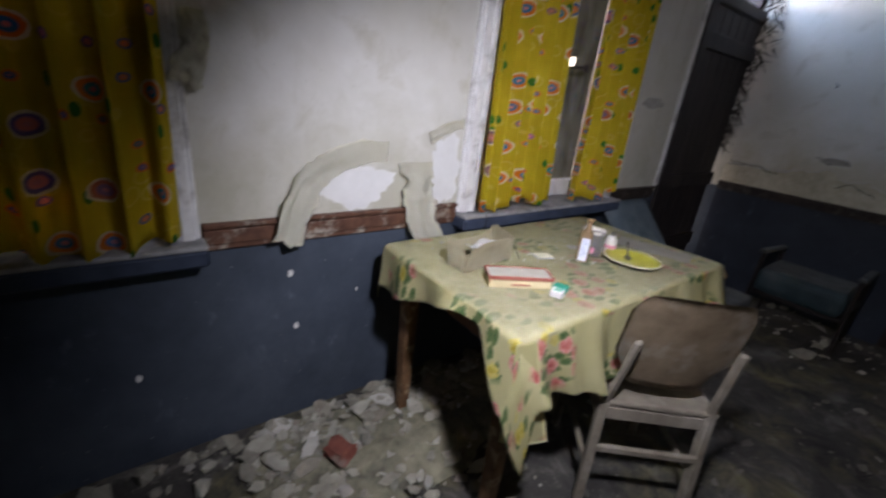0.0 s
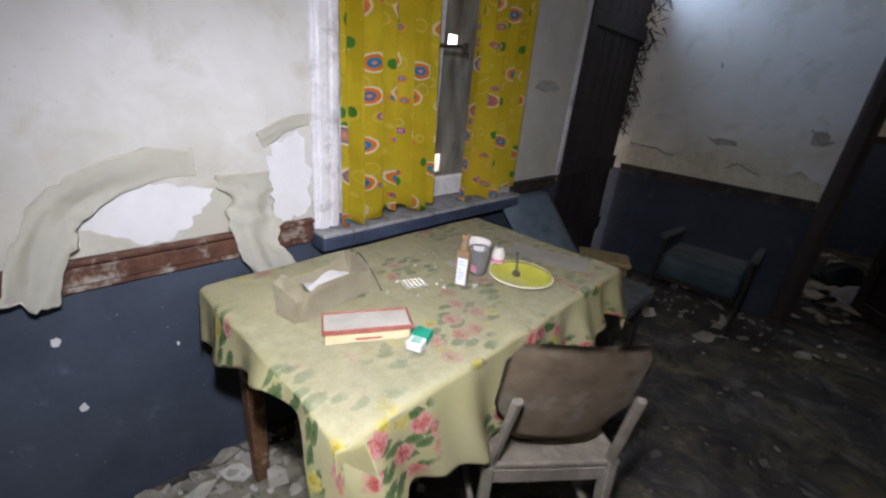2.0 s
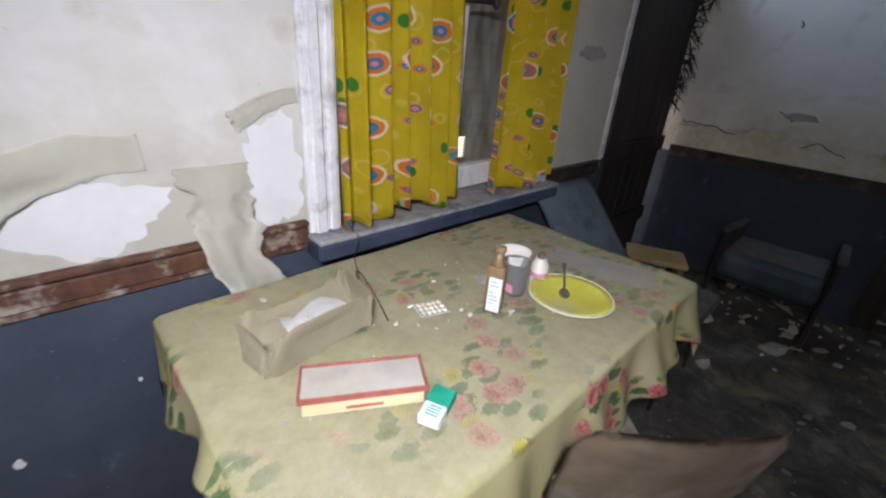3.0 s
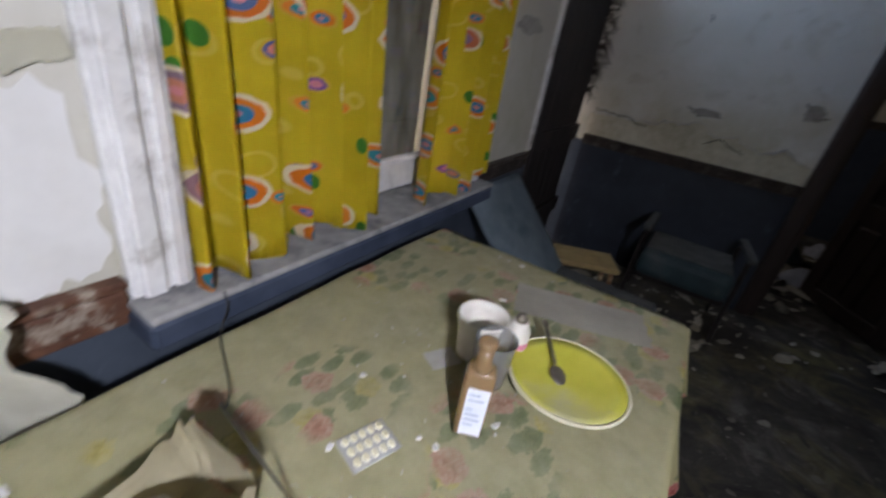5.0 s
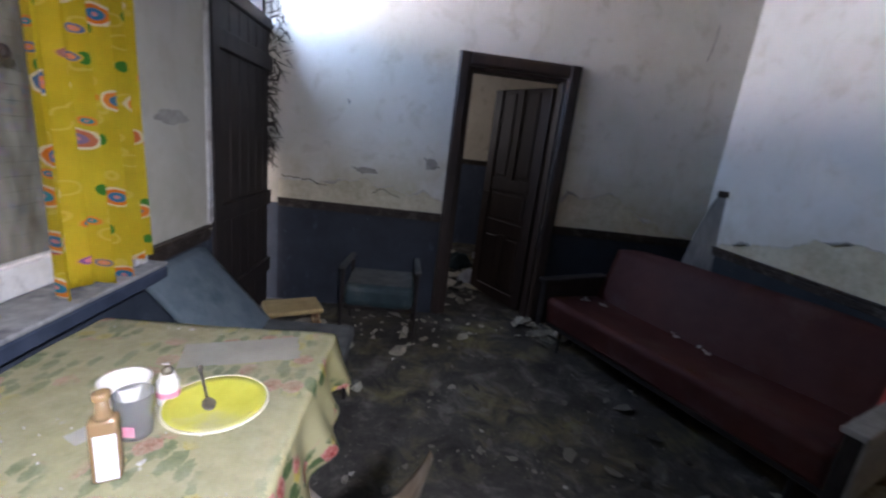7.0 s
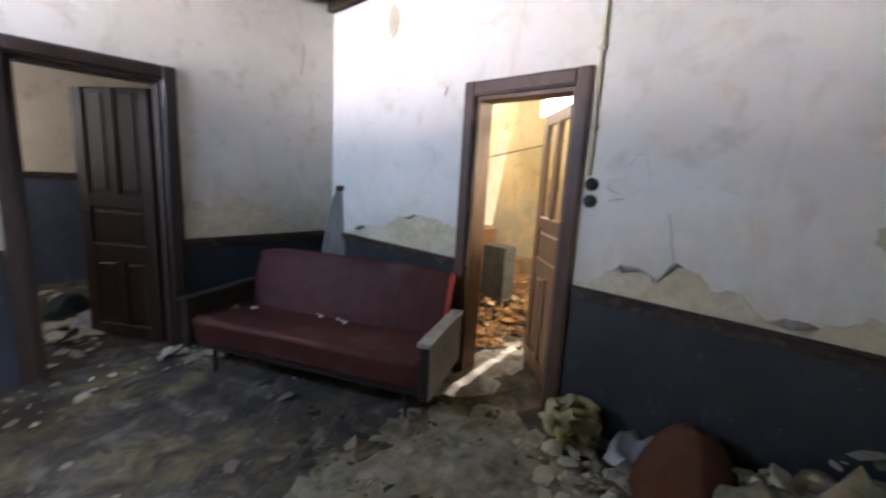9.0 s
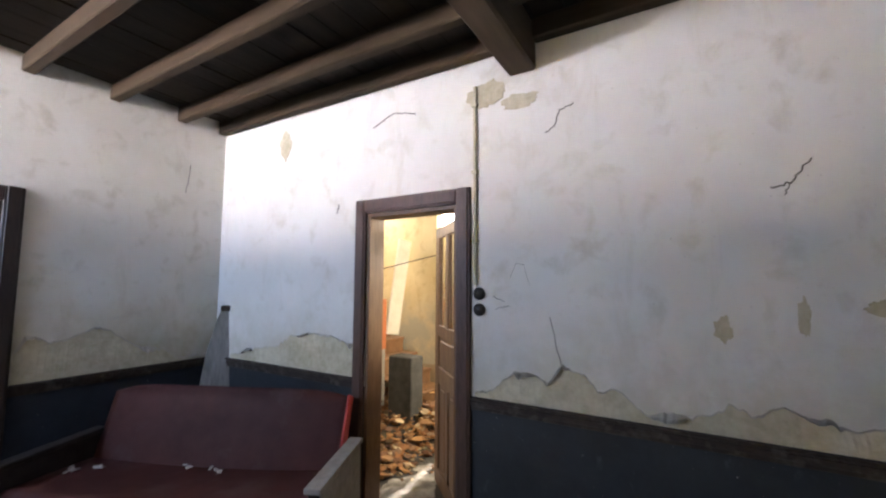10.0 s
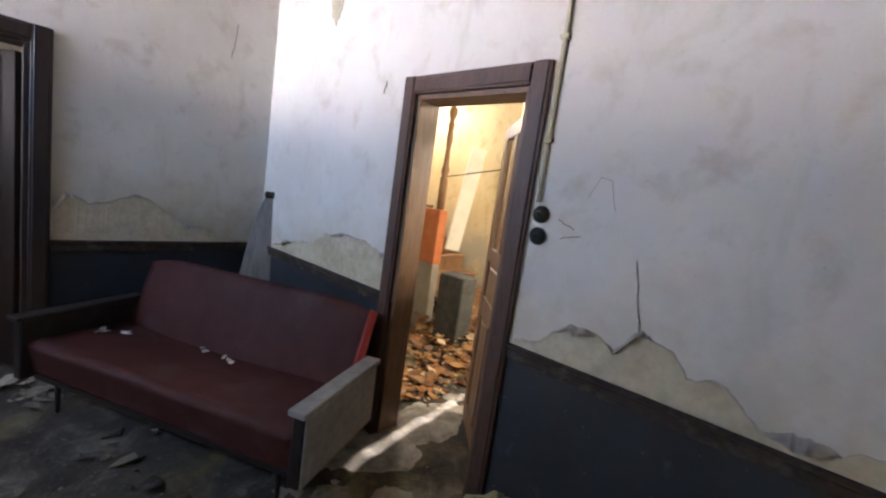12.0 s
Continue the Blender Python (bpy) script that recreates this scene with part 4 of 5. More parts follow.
paper_label = part("paper_label", box(-0.013, 0.018, -0.0158, -0.0152, 0.006, 0.078), M_LABEL, bottle, "white paper label")
for z, w in ((0.068, 0.016), (0.060, 0.022), (0.046, 0.010), (0.038, 0.020), (0.030, 0.022), (0.022, 0.014)):
    part("print_bar", box(-0.010, -0.010 + w, -0.0162, -0.0159, z, z + 0.0022), M_BARBLUE, paper_label)

cup = empty("enamel_cup", pose(0.486, 4.075, Z), "off-white cup with a thick worn rim", "cup")
smooth(part("cup_wall", turned(((0.032, 0.0), (0.036, 0.004), (0.043, 0.070), (0.045, 0.082), (0.047, 0.086), (0.043, 0.086), (0.040, 0.070), (0.033, 0.008), (0.002, 0.006)), 28), M_CERAMIC, cup))
glass = empty("drinking_glass", pose(0.533, 4.027, Z), "dusty clear drinking glass beside the cup", "glass")
smooth(part("tumbler", turned(((0.026, 0.0), (0.028, 0.003), (0.034, 0.088), (0.0345, 0.090), (0.032, 0.090), (0.0265, 0.008), (0.002, 0.007)), 24), M_CLEAR, glass))
part("print_patch", box(-0.004, 0.018, -0.0325, -0.0305, 0.016, 0.038, 0.001), M_PINK, glass, "faded pink and white print")
jar = empty("pill_jar", pose(0.537, 4.128, Z) @ Matrix.Diagonal((1.1, 1.1, 1.25, 1)), "small white pill jar with a pink band", "jar")
smooth(part("jar_body", turned(((0.018, 0.0), (0.020, 0.003), (0.020, 0.042), (0.015, 0.049), (0.014, 0.056), (0.010, 0.057)), 20), M_CERAMIC, jar))
part("band", turned(((0.0202, 0.016), (0.0206, 0.0165), (0.0206, 0.026), (0.0202, 0.0265)), 20, caps=False), M_PINK, jar, "pink printed band")
part("stopper", turned(((0.010, 0.0), (0.011, 0.006), (0.006, 0.011), (0.003, 0.012)), 12, at=(0, 0, 0.0572)), M_SPOON, jar)


def paper(name, x, y, rz, w, d, mat, label, category, seed=0, curl=0.006):
    def fn(u, v):
        z = 0.002 + curl * (0.5 + 0.5 * noise.noise(Vector((u * 3 + seed, v * 3, seed)))) * (abs(u - 0.5) + abs(v - 0.5))
        ragged = 0.03 * noise.noise(Vector((u * 6, v * 6, seed + 3)))
        return ((u - 0.5 + ragged) * w, (v - 0.5 + ragged) * d, z), (u, v)
    ob = part(name, sheet(12, 8, fn, 0.0008), mat)
    ob.matrix_world = pose(x, y, Z, 0, 0, rz)
    return tagged(ob, label, category)


paper("paper_sheet", 0.603, 4.355, 18, 0.29, 0.125, M_CARDBOARD, "dusty brown paper sheet lying on the oilcloth", "paper", 1)
paper("paper_slip", 0.450, 4.018, 61, 0.058, 0.044, M_WHITECARD, "small white paper slip on the oilcloth", "paper", 2, 0.003)
blister = empty("tablet_blister", pose(0.466, 3.81, Z + 0.001, 0, 0, 72) @ Matrix.Diagonal((0.8, 1.05, 1, 1)), "blister strip of cream tablets", "blister pack")
part("foil", box(-0.045, 0.045, -0.026, 0.026, 0, 0.002, 0.0005), M_FOIL, blister)
for i in range(5):
    for j in range(3):
        part("tablet", turned(((0.0055, 0.0), (0.0068, 0.002), (0.0055, 0.0045)), 8, at=(-0.032 + 0.016 * i, -0.016 + 0.016 * j, 0.002)), M_PILL, blister)
rnd = random.Random(41)
for k in range(52):
    bm = bmesh.new()
    flake(bm, (0, 0, 0.0035), 0.002 + 0.009 * rnd.random() ** 3, rnd, 0.15)
    ob = part("plaster_crumb", bm, M_WHITECARD)
    ob.matrix_world = pose(min(0.76, max(0.16, rnd.gauss(0.38, 0.14))), min(4.46, max(3.38, rnd.gauss(3.95, 0.24))), Z)
    tagged(ob, "white plaster crumb fallen on the oilcloth", "crumb", "plaster crumbs on the table")


def cord(name, pts, radius, mat, label, category):
    """A thin round cord through points."""
    cu = bpy.data.curves.new(name, "CURVE")
    cu.dimensions, cu.bevel_depth, cu.bevel_resolution = "3D", radius, 2
    sp = cu.splines.new("NURBS")
    sp.points.add(len(pts) - 1)
    for p, q in zip(sp.points, pts):
        p.co = (*q, 1)
    sp.use_endpoint_u, sp.order_u = True, 3
    cu.materials.append(mat)
    return tagged(new(name, cu), label, category)


cord("black_cord", ((0.096, 3.845, 0.806), (0.104, 3.85, 0.78), (0.125, 3.82, 0.765), (0.15, 3.80, 0.758), (0.24, 3.76, 0.758), (0.30, 3.72, 0.775), (0.335, 3.69, 0.846), (0.38, 3.685, 0.84), (0.43, 3.69, 0.80), (0.45, 3.70, 0.7585)), 0.0016, M_BAKELITE, "thin black cord hanging from the sill over the table", "cord")


# ---- chairs ----
def dining_chair(m):
    c = empty("dining_chair", m, "dusty wooden chair with a curved plywood backrest, pulled to the table", "chair")
    w = 0.175
    for s in (-1, 1):
        part("leg", bar((s * w, -0.02, 0.0), (s * w * 0.95, 0.02, 0.44), 0.030, 0.034), M_CHAIR, c)
        part("back_post", bar((s * w * 0.93, 0.015, 0.435), (s * w * 0.84, -0.038, 0.70), 0.028, 0.018, bevel=0.007), M_CHAIR, c)
        part("leg", bar((s * (w - 0.01), 0.37, 0.0), (s * (w - 0.015), 0.36, 0.425), 0.030, 0.030), M_CHAIR, c)
        part("side_stretcher", bar((s * w, 0.0, 0.20), (s * (w - 0.01), 0.36, 0.20), 0.018, 0.022), M_CHAIR, c)
        part("seat_rail", bar((s * w * 0.95, 0.035, 0.40), (s * (w - 0.015), 0.345, 0.40), 0.020, 0.05), M_CHAIR, c)
    part("seat_rail", bar((-w * 0.9, 0.02, 0.40), (w * 0.9, 0.02, 0.40), 0.022, 0.05), M_CHAIR, c)
    part("seat_rail", bar((-w * 0.9, 0.36, 0.40), (w * 0.9, 0.36, 0.40), 0.022, 0.05), M_CHAIR, c)
    part("stretcher", bar((-w, -0.005, 0.27), (w, -0.005, 0.27), 0.018, 0.026), M_CHAIR, c)
    part("seat", box(-0.19, 0.19, 0.005, 0.38, 0.428, 0.450, 0.008, 2), M_CHAIR, c, "dust-covered seat")

    def back(u, v):
        a = (u - 0.5) * 2
        inset = 0.062 * (abs(a) ** 3) * (max(0.0, 0.3 - v) / 0.3 + 0.5 * max(0.0, v - 0.85) / 0.15)
        z = 0.505 + v * 0.340 + 0.03 * (1 - v) * abs(a) ** 4 - 0.018 * v * a ** 4
        return (a * (0.178 - inset), 0.050 - 0.20 * (z - 0.44) + 0.026 * a * a - 0.012, z), (u, v)
    smooth(part("backrest", sheet(24, 12, back, 0.012), M_CHAIRBACK, c, "stained plywood backrest"))
    return c


dining_chair(pose(0.995, 3.842, 0.0, 0, 0, 50.5))

# low armchair against the far wall
arm = empty("armchair", pose(0.863, 6.10, 0.0, 0, 0, 180) @ Matrix.Diagonal((0.93, 0.95, 1.18, 1)), "low teal vinyl armchair with thin wooden arms", "armchair")
part("seat_cushion", box(-0.245, 0.245, -0.13, 0.26, 0.23, 0.365, 0.04, 3), M_TEAL, arm)
part("seat_dust_cover", box(-0.225, 0.225, -0.11, 0.235, 0.366, 0.370, 0.002), M_GREYSEAT, arm, "grey dusty seat top")
for s in (-1, 1):
    part("leg", rod((s * 0.27, 0.22, 0.0), (s * 0.262, 0.20, 0.44), 0.011, 0.014), M_BLACKWOOD, arm)
    part("leg", rod((s * 0.26, -0.24, 0.0), (s * 0.25, -0.20, 0.40), 0.011, 0.014), M_BLACKWOOD, arm)
    part("armrest", bar((s * 0.265, 0.25, 0.455), (s * 0.255, -0.22, 0.43), 0.045, 0.022, bevel=0.006), M_GREYSEAT, arm, "dusty wooden armrest")
    part("side_rail", bar((s * 0.262, 0.20, 0.27), (s * 0.25, -0.2, 0.25), 0.02, 0.03), M_BLACKWOOD, arm)
part("seat_frame", box(-0.25, 0.25, -0.20, 0.20, 0.20, 0.228, 0.004), M_BLACKWOOD, arm)

# easy chair beyond the table, its back against the window wall
easy = empty("easy_chair", pose(0.03, 5.05, 0.0), "pale blue vinyl easy chair with a dusty grey seat", "chair")
def easy_back(u, v):
    return ((0.34 - 0.32 * v + 0.012 * math.sin(u * 3.14), -0.25 + 0.50 * u, 0.40 + 0.385 * v - 0.03 * (2 * u - 1) ** 4 * v), (u, v))
smooth(part("backrest", sheet(16, 12, easy_back, 0.04), M_PALEBLUE, easy))
part("seat", box(0.30, 0.76, -0.25, 0.25, 0.34, 0.415, 0.02, 2), M_GREYSEAT, easy)
for lx, ly in ((0.72, -0.21), (0.72, 0.21), (0.36, -0.21), (0.36, 0.21)):
    part("leg", rod((lx + 0.01, ly, 0), (lx, ly, 0.345), 0.011, 0.015), M_BLACKWOOD, easy)

# small stool
st = empty("stool", pose(0.425, 5.46, 0, 0, 0, 26) @ Matrix.Diagonal((0.95, 0.95, 1.13, 1)), "small low wooden stool with a pale varnished top", "stool")
part("seat", box(-0.155, 0.155, -0.10, 0.10, 0.355, 0.378, 0.006), M_YELLOWWOOD, st)
for s in (-1, 1):
    for r in (-1, 1):
        part("leg", bar((s * 0.17, r * 0.09, 0.0), (s * 0.125, r * 0.07, 0.356), 0.022, 0.022), M_LEGWOOD, st)
    part("stretcher", bar((s * 0.155, -0.08, 0.12), (s * 0.155, 0.08, 0.12), 0.016, 0.02), M_LEGWOOD, st)

# ---- sofa standing askew by the hall door ----
# local x runs from its far end to the end by the door, local -y faces the room
SO = Vector((2.055, 6.068, 0))
SA = -65.5
sofa = empty("sofa", pose(SO.x, SO.y, 0, 0, 0, SA), "faded red vinyl sofa with black sides and a dusty arm", "sofa")
SL = 1.70


def seat_fn(u, v):
    """Seat pad with a rolled front edge and a slight sag."""
    x = 0.02 + (SL - 0.06) * u
    if v < 0.4:
        z = 0.208 + 0.177 * v / 0.4
        y = 0.012 * math.cos(v / 0.4 * math.pi) + 0.012
    else:
        k = (v - 0.4) / 0.6
        y = 0.02 + 0.55 * k
        z = 0.392 - 0.03 * k - 0.018 * math.sin(k * 3.14) * math.sin(u * 3.14) + 0.004 * noise.noise(Vector((u * 8, k * 4, 0)))
    return (x, y, z), (u, v)


smooth(part("seat", sheet(40, 22, seat_fn, -0.05), M_REDVINYL, sofa))


def back_fn(u, v):
    """Leaning back pad, rounded along the top."""
    x = 0.03 + (SL - 0.10) * u
    y = 0.50 + 0.16 * v - 0.03 * math.sin(u * 3.14)
    z = 0.34 + 0.45 * v - 0.05 * max(0, v - 0.9) * 10 * (2 * abs(u - 0.5)) ** 6
    if v > 0.9:
        y += (v - 0.9) * 0.25
    return (x, y, z), (u, v)


smooth(part("backrest", sheet(36, 18, back_fn, -0.09), M_REDVINYL, sofa))
part("backrest_piping", bar((SL - 0.066, 0.50, 0.36), (SL - 0.066, 0.672, 0.755), 0.018, 0.088, bevel=0.006), M_REDEDGE, sofa, "brighter red end of the backrest")
part("base_frame", box(0.02, SL - 0.02, 0.03, 0.60, 0.172, 0.206, 0.004), M_BLACKWOOD, sofa)
for s, x0 in (("far", -0.035), ("near", SL - 0.03)):
    side = part("arm_panel", box(x0, x0 + 0.055, -0.03, 0.58, 0.185, 0.50, 0.006), M_BLACKWOOD, sofa)
    if s == "near":
        part("side_cover", box(x0 + 0.056, x0 + 0.066, -0.025, 0.575, 0.19, 0.495, 0.003), M_GREYTOP, sofa, "pale worn side panel")
    part("armrest", box(x0 - 0.012, x0 + 0.072, -0.05, 0.60, 0.502, 0.530, 0.006, 2), M_GREYTOP if s == "near" else M_BLACKWOOD, sofa, "dusty grey arm top" if s == "near" else "black arm top")
for lx in (0.14, SL - 0.14):
    for ly in (0.07, 0.55):
        part("leg", rod((lx, ly, 0.0), (lx, ly, 0.174), 0.011, 0.015), M_BLACKWOOD, sofa)
rnd = random.Random(9)
for lx, ly in ((0.12, 0.32), (0.20, 0.38), (0.75, 0.42), (0.92, 0.40)):
    bm = bmesh.new()
    for k in range(3):
        flake(bm, (rnd.uniform(-0.04, 0.04), rnd.uniform(-0.03, 0.03), 0.01 + 0.006 * k), 0.035 if lx < 0.3 else 0.02, rnd, 0.3)
    ob = part("plaster_scrap", bm, M_WHITECARD)
    ob.matrix_world = pose(SO.x, SO.y, 0, 0, 0, SA) @ pose(lx, ly, 0.366)
    tagged(ob, "pale plaster scraps fallen on the red seat", "plaster", "scraps on the sofa")

# tapered grey board leaning in the corner behind the sofa
lean = empty("ironing_board", pose(3.39, 6.36, 0.0, 0, 0, -30), "grey tapered wooden board leaning in the corner", "board")
bm = bmesh.new()
prof = ((0.17, 0.02), (0.165, 0.60), (0.13, 0.90), (0.075, 1.15), (0.045, 1.235))
rows = []
for w, z in prof:
    yy = 0.02 + 0.10 * z / 1.25 - 0.10
    rows.append([bm.verts.new((sx * w + 0.03 * z, yy + t, z)) for sx, t in ((-1, 0), (1, 0), (1, 0.022), (-1, 0.022))])
for a, b in zip(rows, rows[1:]):
    for i in range(4):
        bm.faces.new((a[i], a[(i + 1) % 4], b[(i + 1) % 4], b[i]))
bm.faces.new(rows[0][::-1])
bm.faces.new(rows[-1])
part("plank", bm, M_BOARD, lean)
part("dark_tip", box(-0.015, 0.09, 0.0, 0.042, 1.225, 1.275, 0.012, 2), M_IRON, lean, "blackened rounded tip")
part("hook", rod((0.08, 0.01, 1.19), (0.17, -0.01, 1.205), 0.005, 0.003, 6), M_IRON, lean)

# ---- on the right wall: conduit, switches, cracks ----
cond = empty("electric_conduit", pose(0, 0, 0), "yellowed electric conduit down the wall beside the door", "conduit")
part("tube", rod((X1 - 0.012, 4.022, 2.62), (X1 - 0.012, 4.022, 1.46), 0.010, 0.010, 8), M_CONDUIT, cond)
for z in (2.5, 2.1, 1.7):
    part("clip", box(X1 - 0.026, X1 - 0.001, 4.002, 4.042, z, z + 0.018, 0.003), M_CONDUIT, cond)
for z in (1.412, 1.322):
    sw = empty("light_switch", pose(X1 - 0.002, 4.000, z, 0, -90, 0), "round black bakelite switch on the wall", "switch", "round switches")
    smooth(part("switch_base", turned(((0.036, 0.0), (0.036, 0.010), (0.030, 0.020), (0.012, 0.026), (0.004, 0.027)), 20), M_BAKELITE, sw))
    part("toggle", rod((0, 0, 0.024), (0.006, 0, 0.042), 0.005, 0.004, 8), M_BAKELITE, sw)


def blob_patch(parent, face, y, z, w, h, seed, mat=None, axis="x", out=-1, thick=0.006):
    """A ragged bare or stained patch on a wall."""
    rnd = random.Random(seed)
    n = 44
    pts = []
    for i in range(n):
        a = 2 * math.pi * i / n
        r = 1 + 0.42 * noise.noise(Vector((math.cos(a) * 1.3, math.sin(a) * 1.3, seed))) + 0.20 * noise.noise(Vector((math.cos(a) * 4, math.sin(a) * 4, seed + 9))) + rnd.uniform(-0.09, 0.09)
        pts.append((y + w / 2 * r * math.cos(a), z + h / 2 * r * math.sin(a)))

    def at(p, d):
        return (face + out * d, p[0], p[1]) if axis == "x" else (p[0], face + out * d, p[1])
    bm = bmesh.new()
    top = [bm.verts.new(at(p, thick)) for p in pts]
    low = [bm.verts.new(at(p, 0.0006)) for p in pts]
    bm.faces.new(top)
    for i in range(n):
        bm.faces.new((top[i], top[(i + 1) % n], low[(i + 1) % n], low[i]))
    bmesh.ops.recalc_face_normals(bm, faces=bm.faces[:])
    part("plaster_patch", bm, mat or M_PATCH, parent, "bare patch of flaked plaster")


def flaked_band(parent, face, steps, seed, axis="x", out=-1, z0=0.844):
    """Plaster laid bare above a rail, up to a jagged edge where the paint curls away."""
    rnd = random.Random(seed)
    lo, hi = steps[0][0], steps[-1][0]
    n = max(8, int((hi - lo) / 0.012))

    def at(a, z, d):
        return (face + out * d, a, z) if axis == "x" else (a, face + out * d, z)
    tops = []
    for i in range(n + 1):
        a = lo + (hi - lo) * i / n
        z = between(a, steps) + 0.030 * noise.noise(Vector((a * 8, seed, 0))) + 0.022 * abs(noise.noise(Vector((a * 17, seed, 1)))) + 0.012 * noise.noise(Vector((a * 41, seed, 2))) + rnd.uniform(-0.003, 0.003)
        tops.append((a, max(z0 + 0.006, z)))
    bm = bmesh.new()
    low = [bm.verts.new(at(a, z0, 0.004)) for a, z in tops]
    mid = [bm.verts.new(at(a, z0 + (z - z0) * 0.6, 0.002 + 0.003 * rnd.random())) for a, z in tops]
    top = [bm.verts.new(at(a, z, 0.001)) for a, z in tops]
    for p in range(n):
        bm.faces.new((low[p], low[p + 1], mid[p + 1], mid[p]))
        bm.faces.new((mid[p], mid[p + 1], top[p + 1], top[p]))
    bmesh.ops.recalc_face_normals(bm, faces=bm.faces[:])
    part("plaster_patch", bm, M_PATCH, parent, "bare plaster below flaking paint")
    bm = bmesh.new()
    fold = []
    for a, z in tops:
        curl = max(0.0, noise.noise(Vector((a * 6, seed, 5))) - 0.02) * 0.075 * (0.7 + 0.6 * rnd.random()) + 0.0006
        fold.append([bm.verts.new(at(a, z + 0.004 + curl * 0.5, 0.0012)), bm.verts.new(at(a, z + 0.001, 0.0026 + curl * 0.4)), bm.verts.new(at(a, z - 0.001 - curl * 0.2, 0.0032 + curl))])
    for f, g in zip(fold, fold[1:]):
        for k in (0, 1):
            bm.faces.new((f[k], g[k], g[k + 1], f[k + 1]))
    bmesh.ops.solidify(bm, geom=bm.faces[:], thickness=0.001)
    part("paint_lip", bm, M_LIP, parent, "curling edge of paint")


flaked_band(wall_east, X1, ((1.4, 0.90), (1.7, 0.93), (2.1, 0.96), (2.28, 1.0), (2.48, 0.93), (2.60, 0.94), (2.69, 0.996), (2.78, 0.92), (2.86, 0.955), (3.0, 0.885), (3.15, 0.875), (3.30, 0.975), (3.38, 0.95), (3.44, 1.025), (3.54, 1.045), (3.62, 0.955), (3.68, 0.985), (3.80, 0.985), (3.93, 0.89), (4.03, 0.86)), 3)
flaked_band(wall_east, X1, ((4.94, 1.04), (5.15, 1.10), (5.40, 1.09), (5.56, 1.065), (5.72, 0.98), (6.0, 0.93), (6.3, 0.87)), 4)
flaked_band(wall_north, Y1, ((2.19, 1.04), (2.24, 1.12), (2.33, 1.06), (2.40, 1.08), (2.58, 1.14), (2.67, 1.12), (2.80, 1.02), (2.90, 0.95), (3.02, 0.95), (3.12, 0.87), (3.38, 0.86)), 5, "y")
flaked_band(wall_north, Y1, ((0.0, 0.98), (0.13, 0.99), (0.30, 0.975), (0.46, 1.01), (0.63, 1.06), (0.71, 0.99), (0.85, 1.01), (1.0, 0.95), (1.10, 1.0), (1.25, 0.94)), 6, "y")
for y, z, w, h in ((2.87, 1.28, 0.065, 0.10), (2.605, 1.34, 0.035, 0.16), (2.36, 1.385, 0.12, 0.07), (3.96, 2.56, 0.22, 0.16), (3.76, 2.48, 0.20, 0.09), (5.70, 2.56, 0.12, 0.22)):
    blob_patch(wall_east, X1, y, z, w, h, int(y * 57))
for x, z, w, h in ((0.66, 1.115, 0.16, 0.045), (1.14, 1.21, 0.09, 0.09)):
    blob_patch(wall_north, Y1, x, z, w, h, int(x * 43), M_STAIN, axis="y")


def crack(parent, face, pts, r, axis="x", out=-1, seed=0):
    """A raised dark crack or dangling thread along a wall."""
    rnd = random.Random(seed)
    bm = bmesh.new()
    path = []
    for (a, b), (c, d) in zip(pts, pts[1:]):
        for k in range(6):
            t = k / 6
            path.append((a + (c - a) * t + rnd.uniform(-r, r) * 1.2, b + (d - b) * t + rnd.uniform(-r, r) * 1.2))
    path.append(pts[-1])
    for p, q in zip(path, path[1:]):
        s = (face + out * 0.003,)
        a = (s[0], p[0], p[1]) if axis == "x" else (p[0], s[0], p[1])
        b = (s[0], q[0], q[1]) if axis == "x" else (q[0], s[0], q[1])
        rod(a, b, r * 0.55, r * 0.55, 5, bm)
    part("crack", bm, M_CRACK, parent, "dark crack in the plaster")


for pts, r in ((((2.69, 1.86), (2.62, 1.88), (2.55, 1.97)), 0.0055), (((2.62, 1.88), (2.64, 1.83)), 0.004), (((3.46, 2.40), (3.54, 2.38), (3.56, 2.30), (3.61, 2.27)), 0.005), (((3.92, 1.40), (3.85, 1.37)), 0.003), (((3.90, 1.33), (3.82, 1.35)), 0.003),
               (((3.82, 1.50), (3.78, 1.58), (3.74, 1.57), (3.71, 1.46)), 0.0014), (((3.60, 1.30), (3.55, 1.05)), 0.003), (((4.80, 2.52), (4.62, 2.60), (4.45, 2.55)), 0.006), (((2.2, 2.3), (2.0, 2.36)), 0.004),
               (((5.10, 2.02), (5.12, 1.96)), 0.006)):
    crack(wall_east, X1, pts, r, seed=int(pts[0][0] * 100))
for pts, r in ((((0.02, 1.01), (0.2, 1.0), (0.36, 0.97)), 0.007), (((0.55, 1.13), (0.62, 1.09), (0.72, 1.125)), 0.006), (((0.70, 0.95), (0.78, 0.99), (0.92, 0.93)), 0.006), (((1.09, 1.26), (1.15, 1.18), (1.21, 1.20)), 0.007), (((0.48, 1.62), (0.50, 1.58)), 0.007), (((1.8, 2.6), (1.95, 2.52)), 0.005), (((3.12, 2.2), (3.15, 2.45)), 0.004)):
    crack(wall_north, Y1, pts, r, axis="y", seed=int(pts[0][0] * 100))

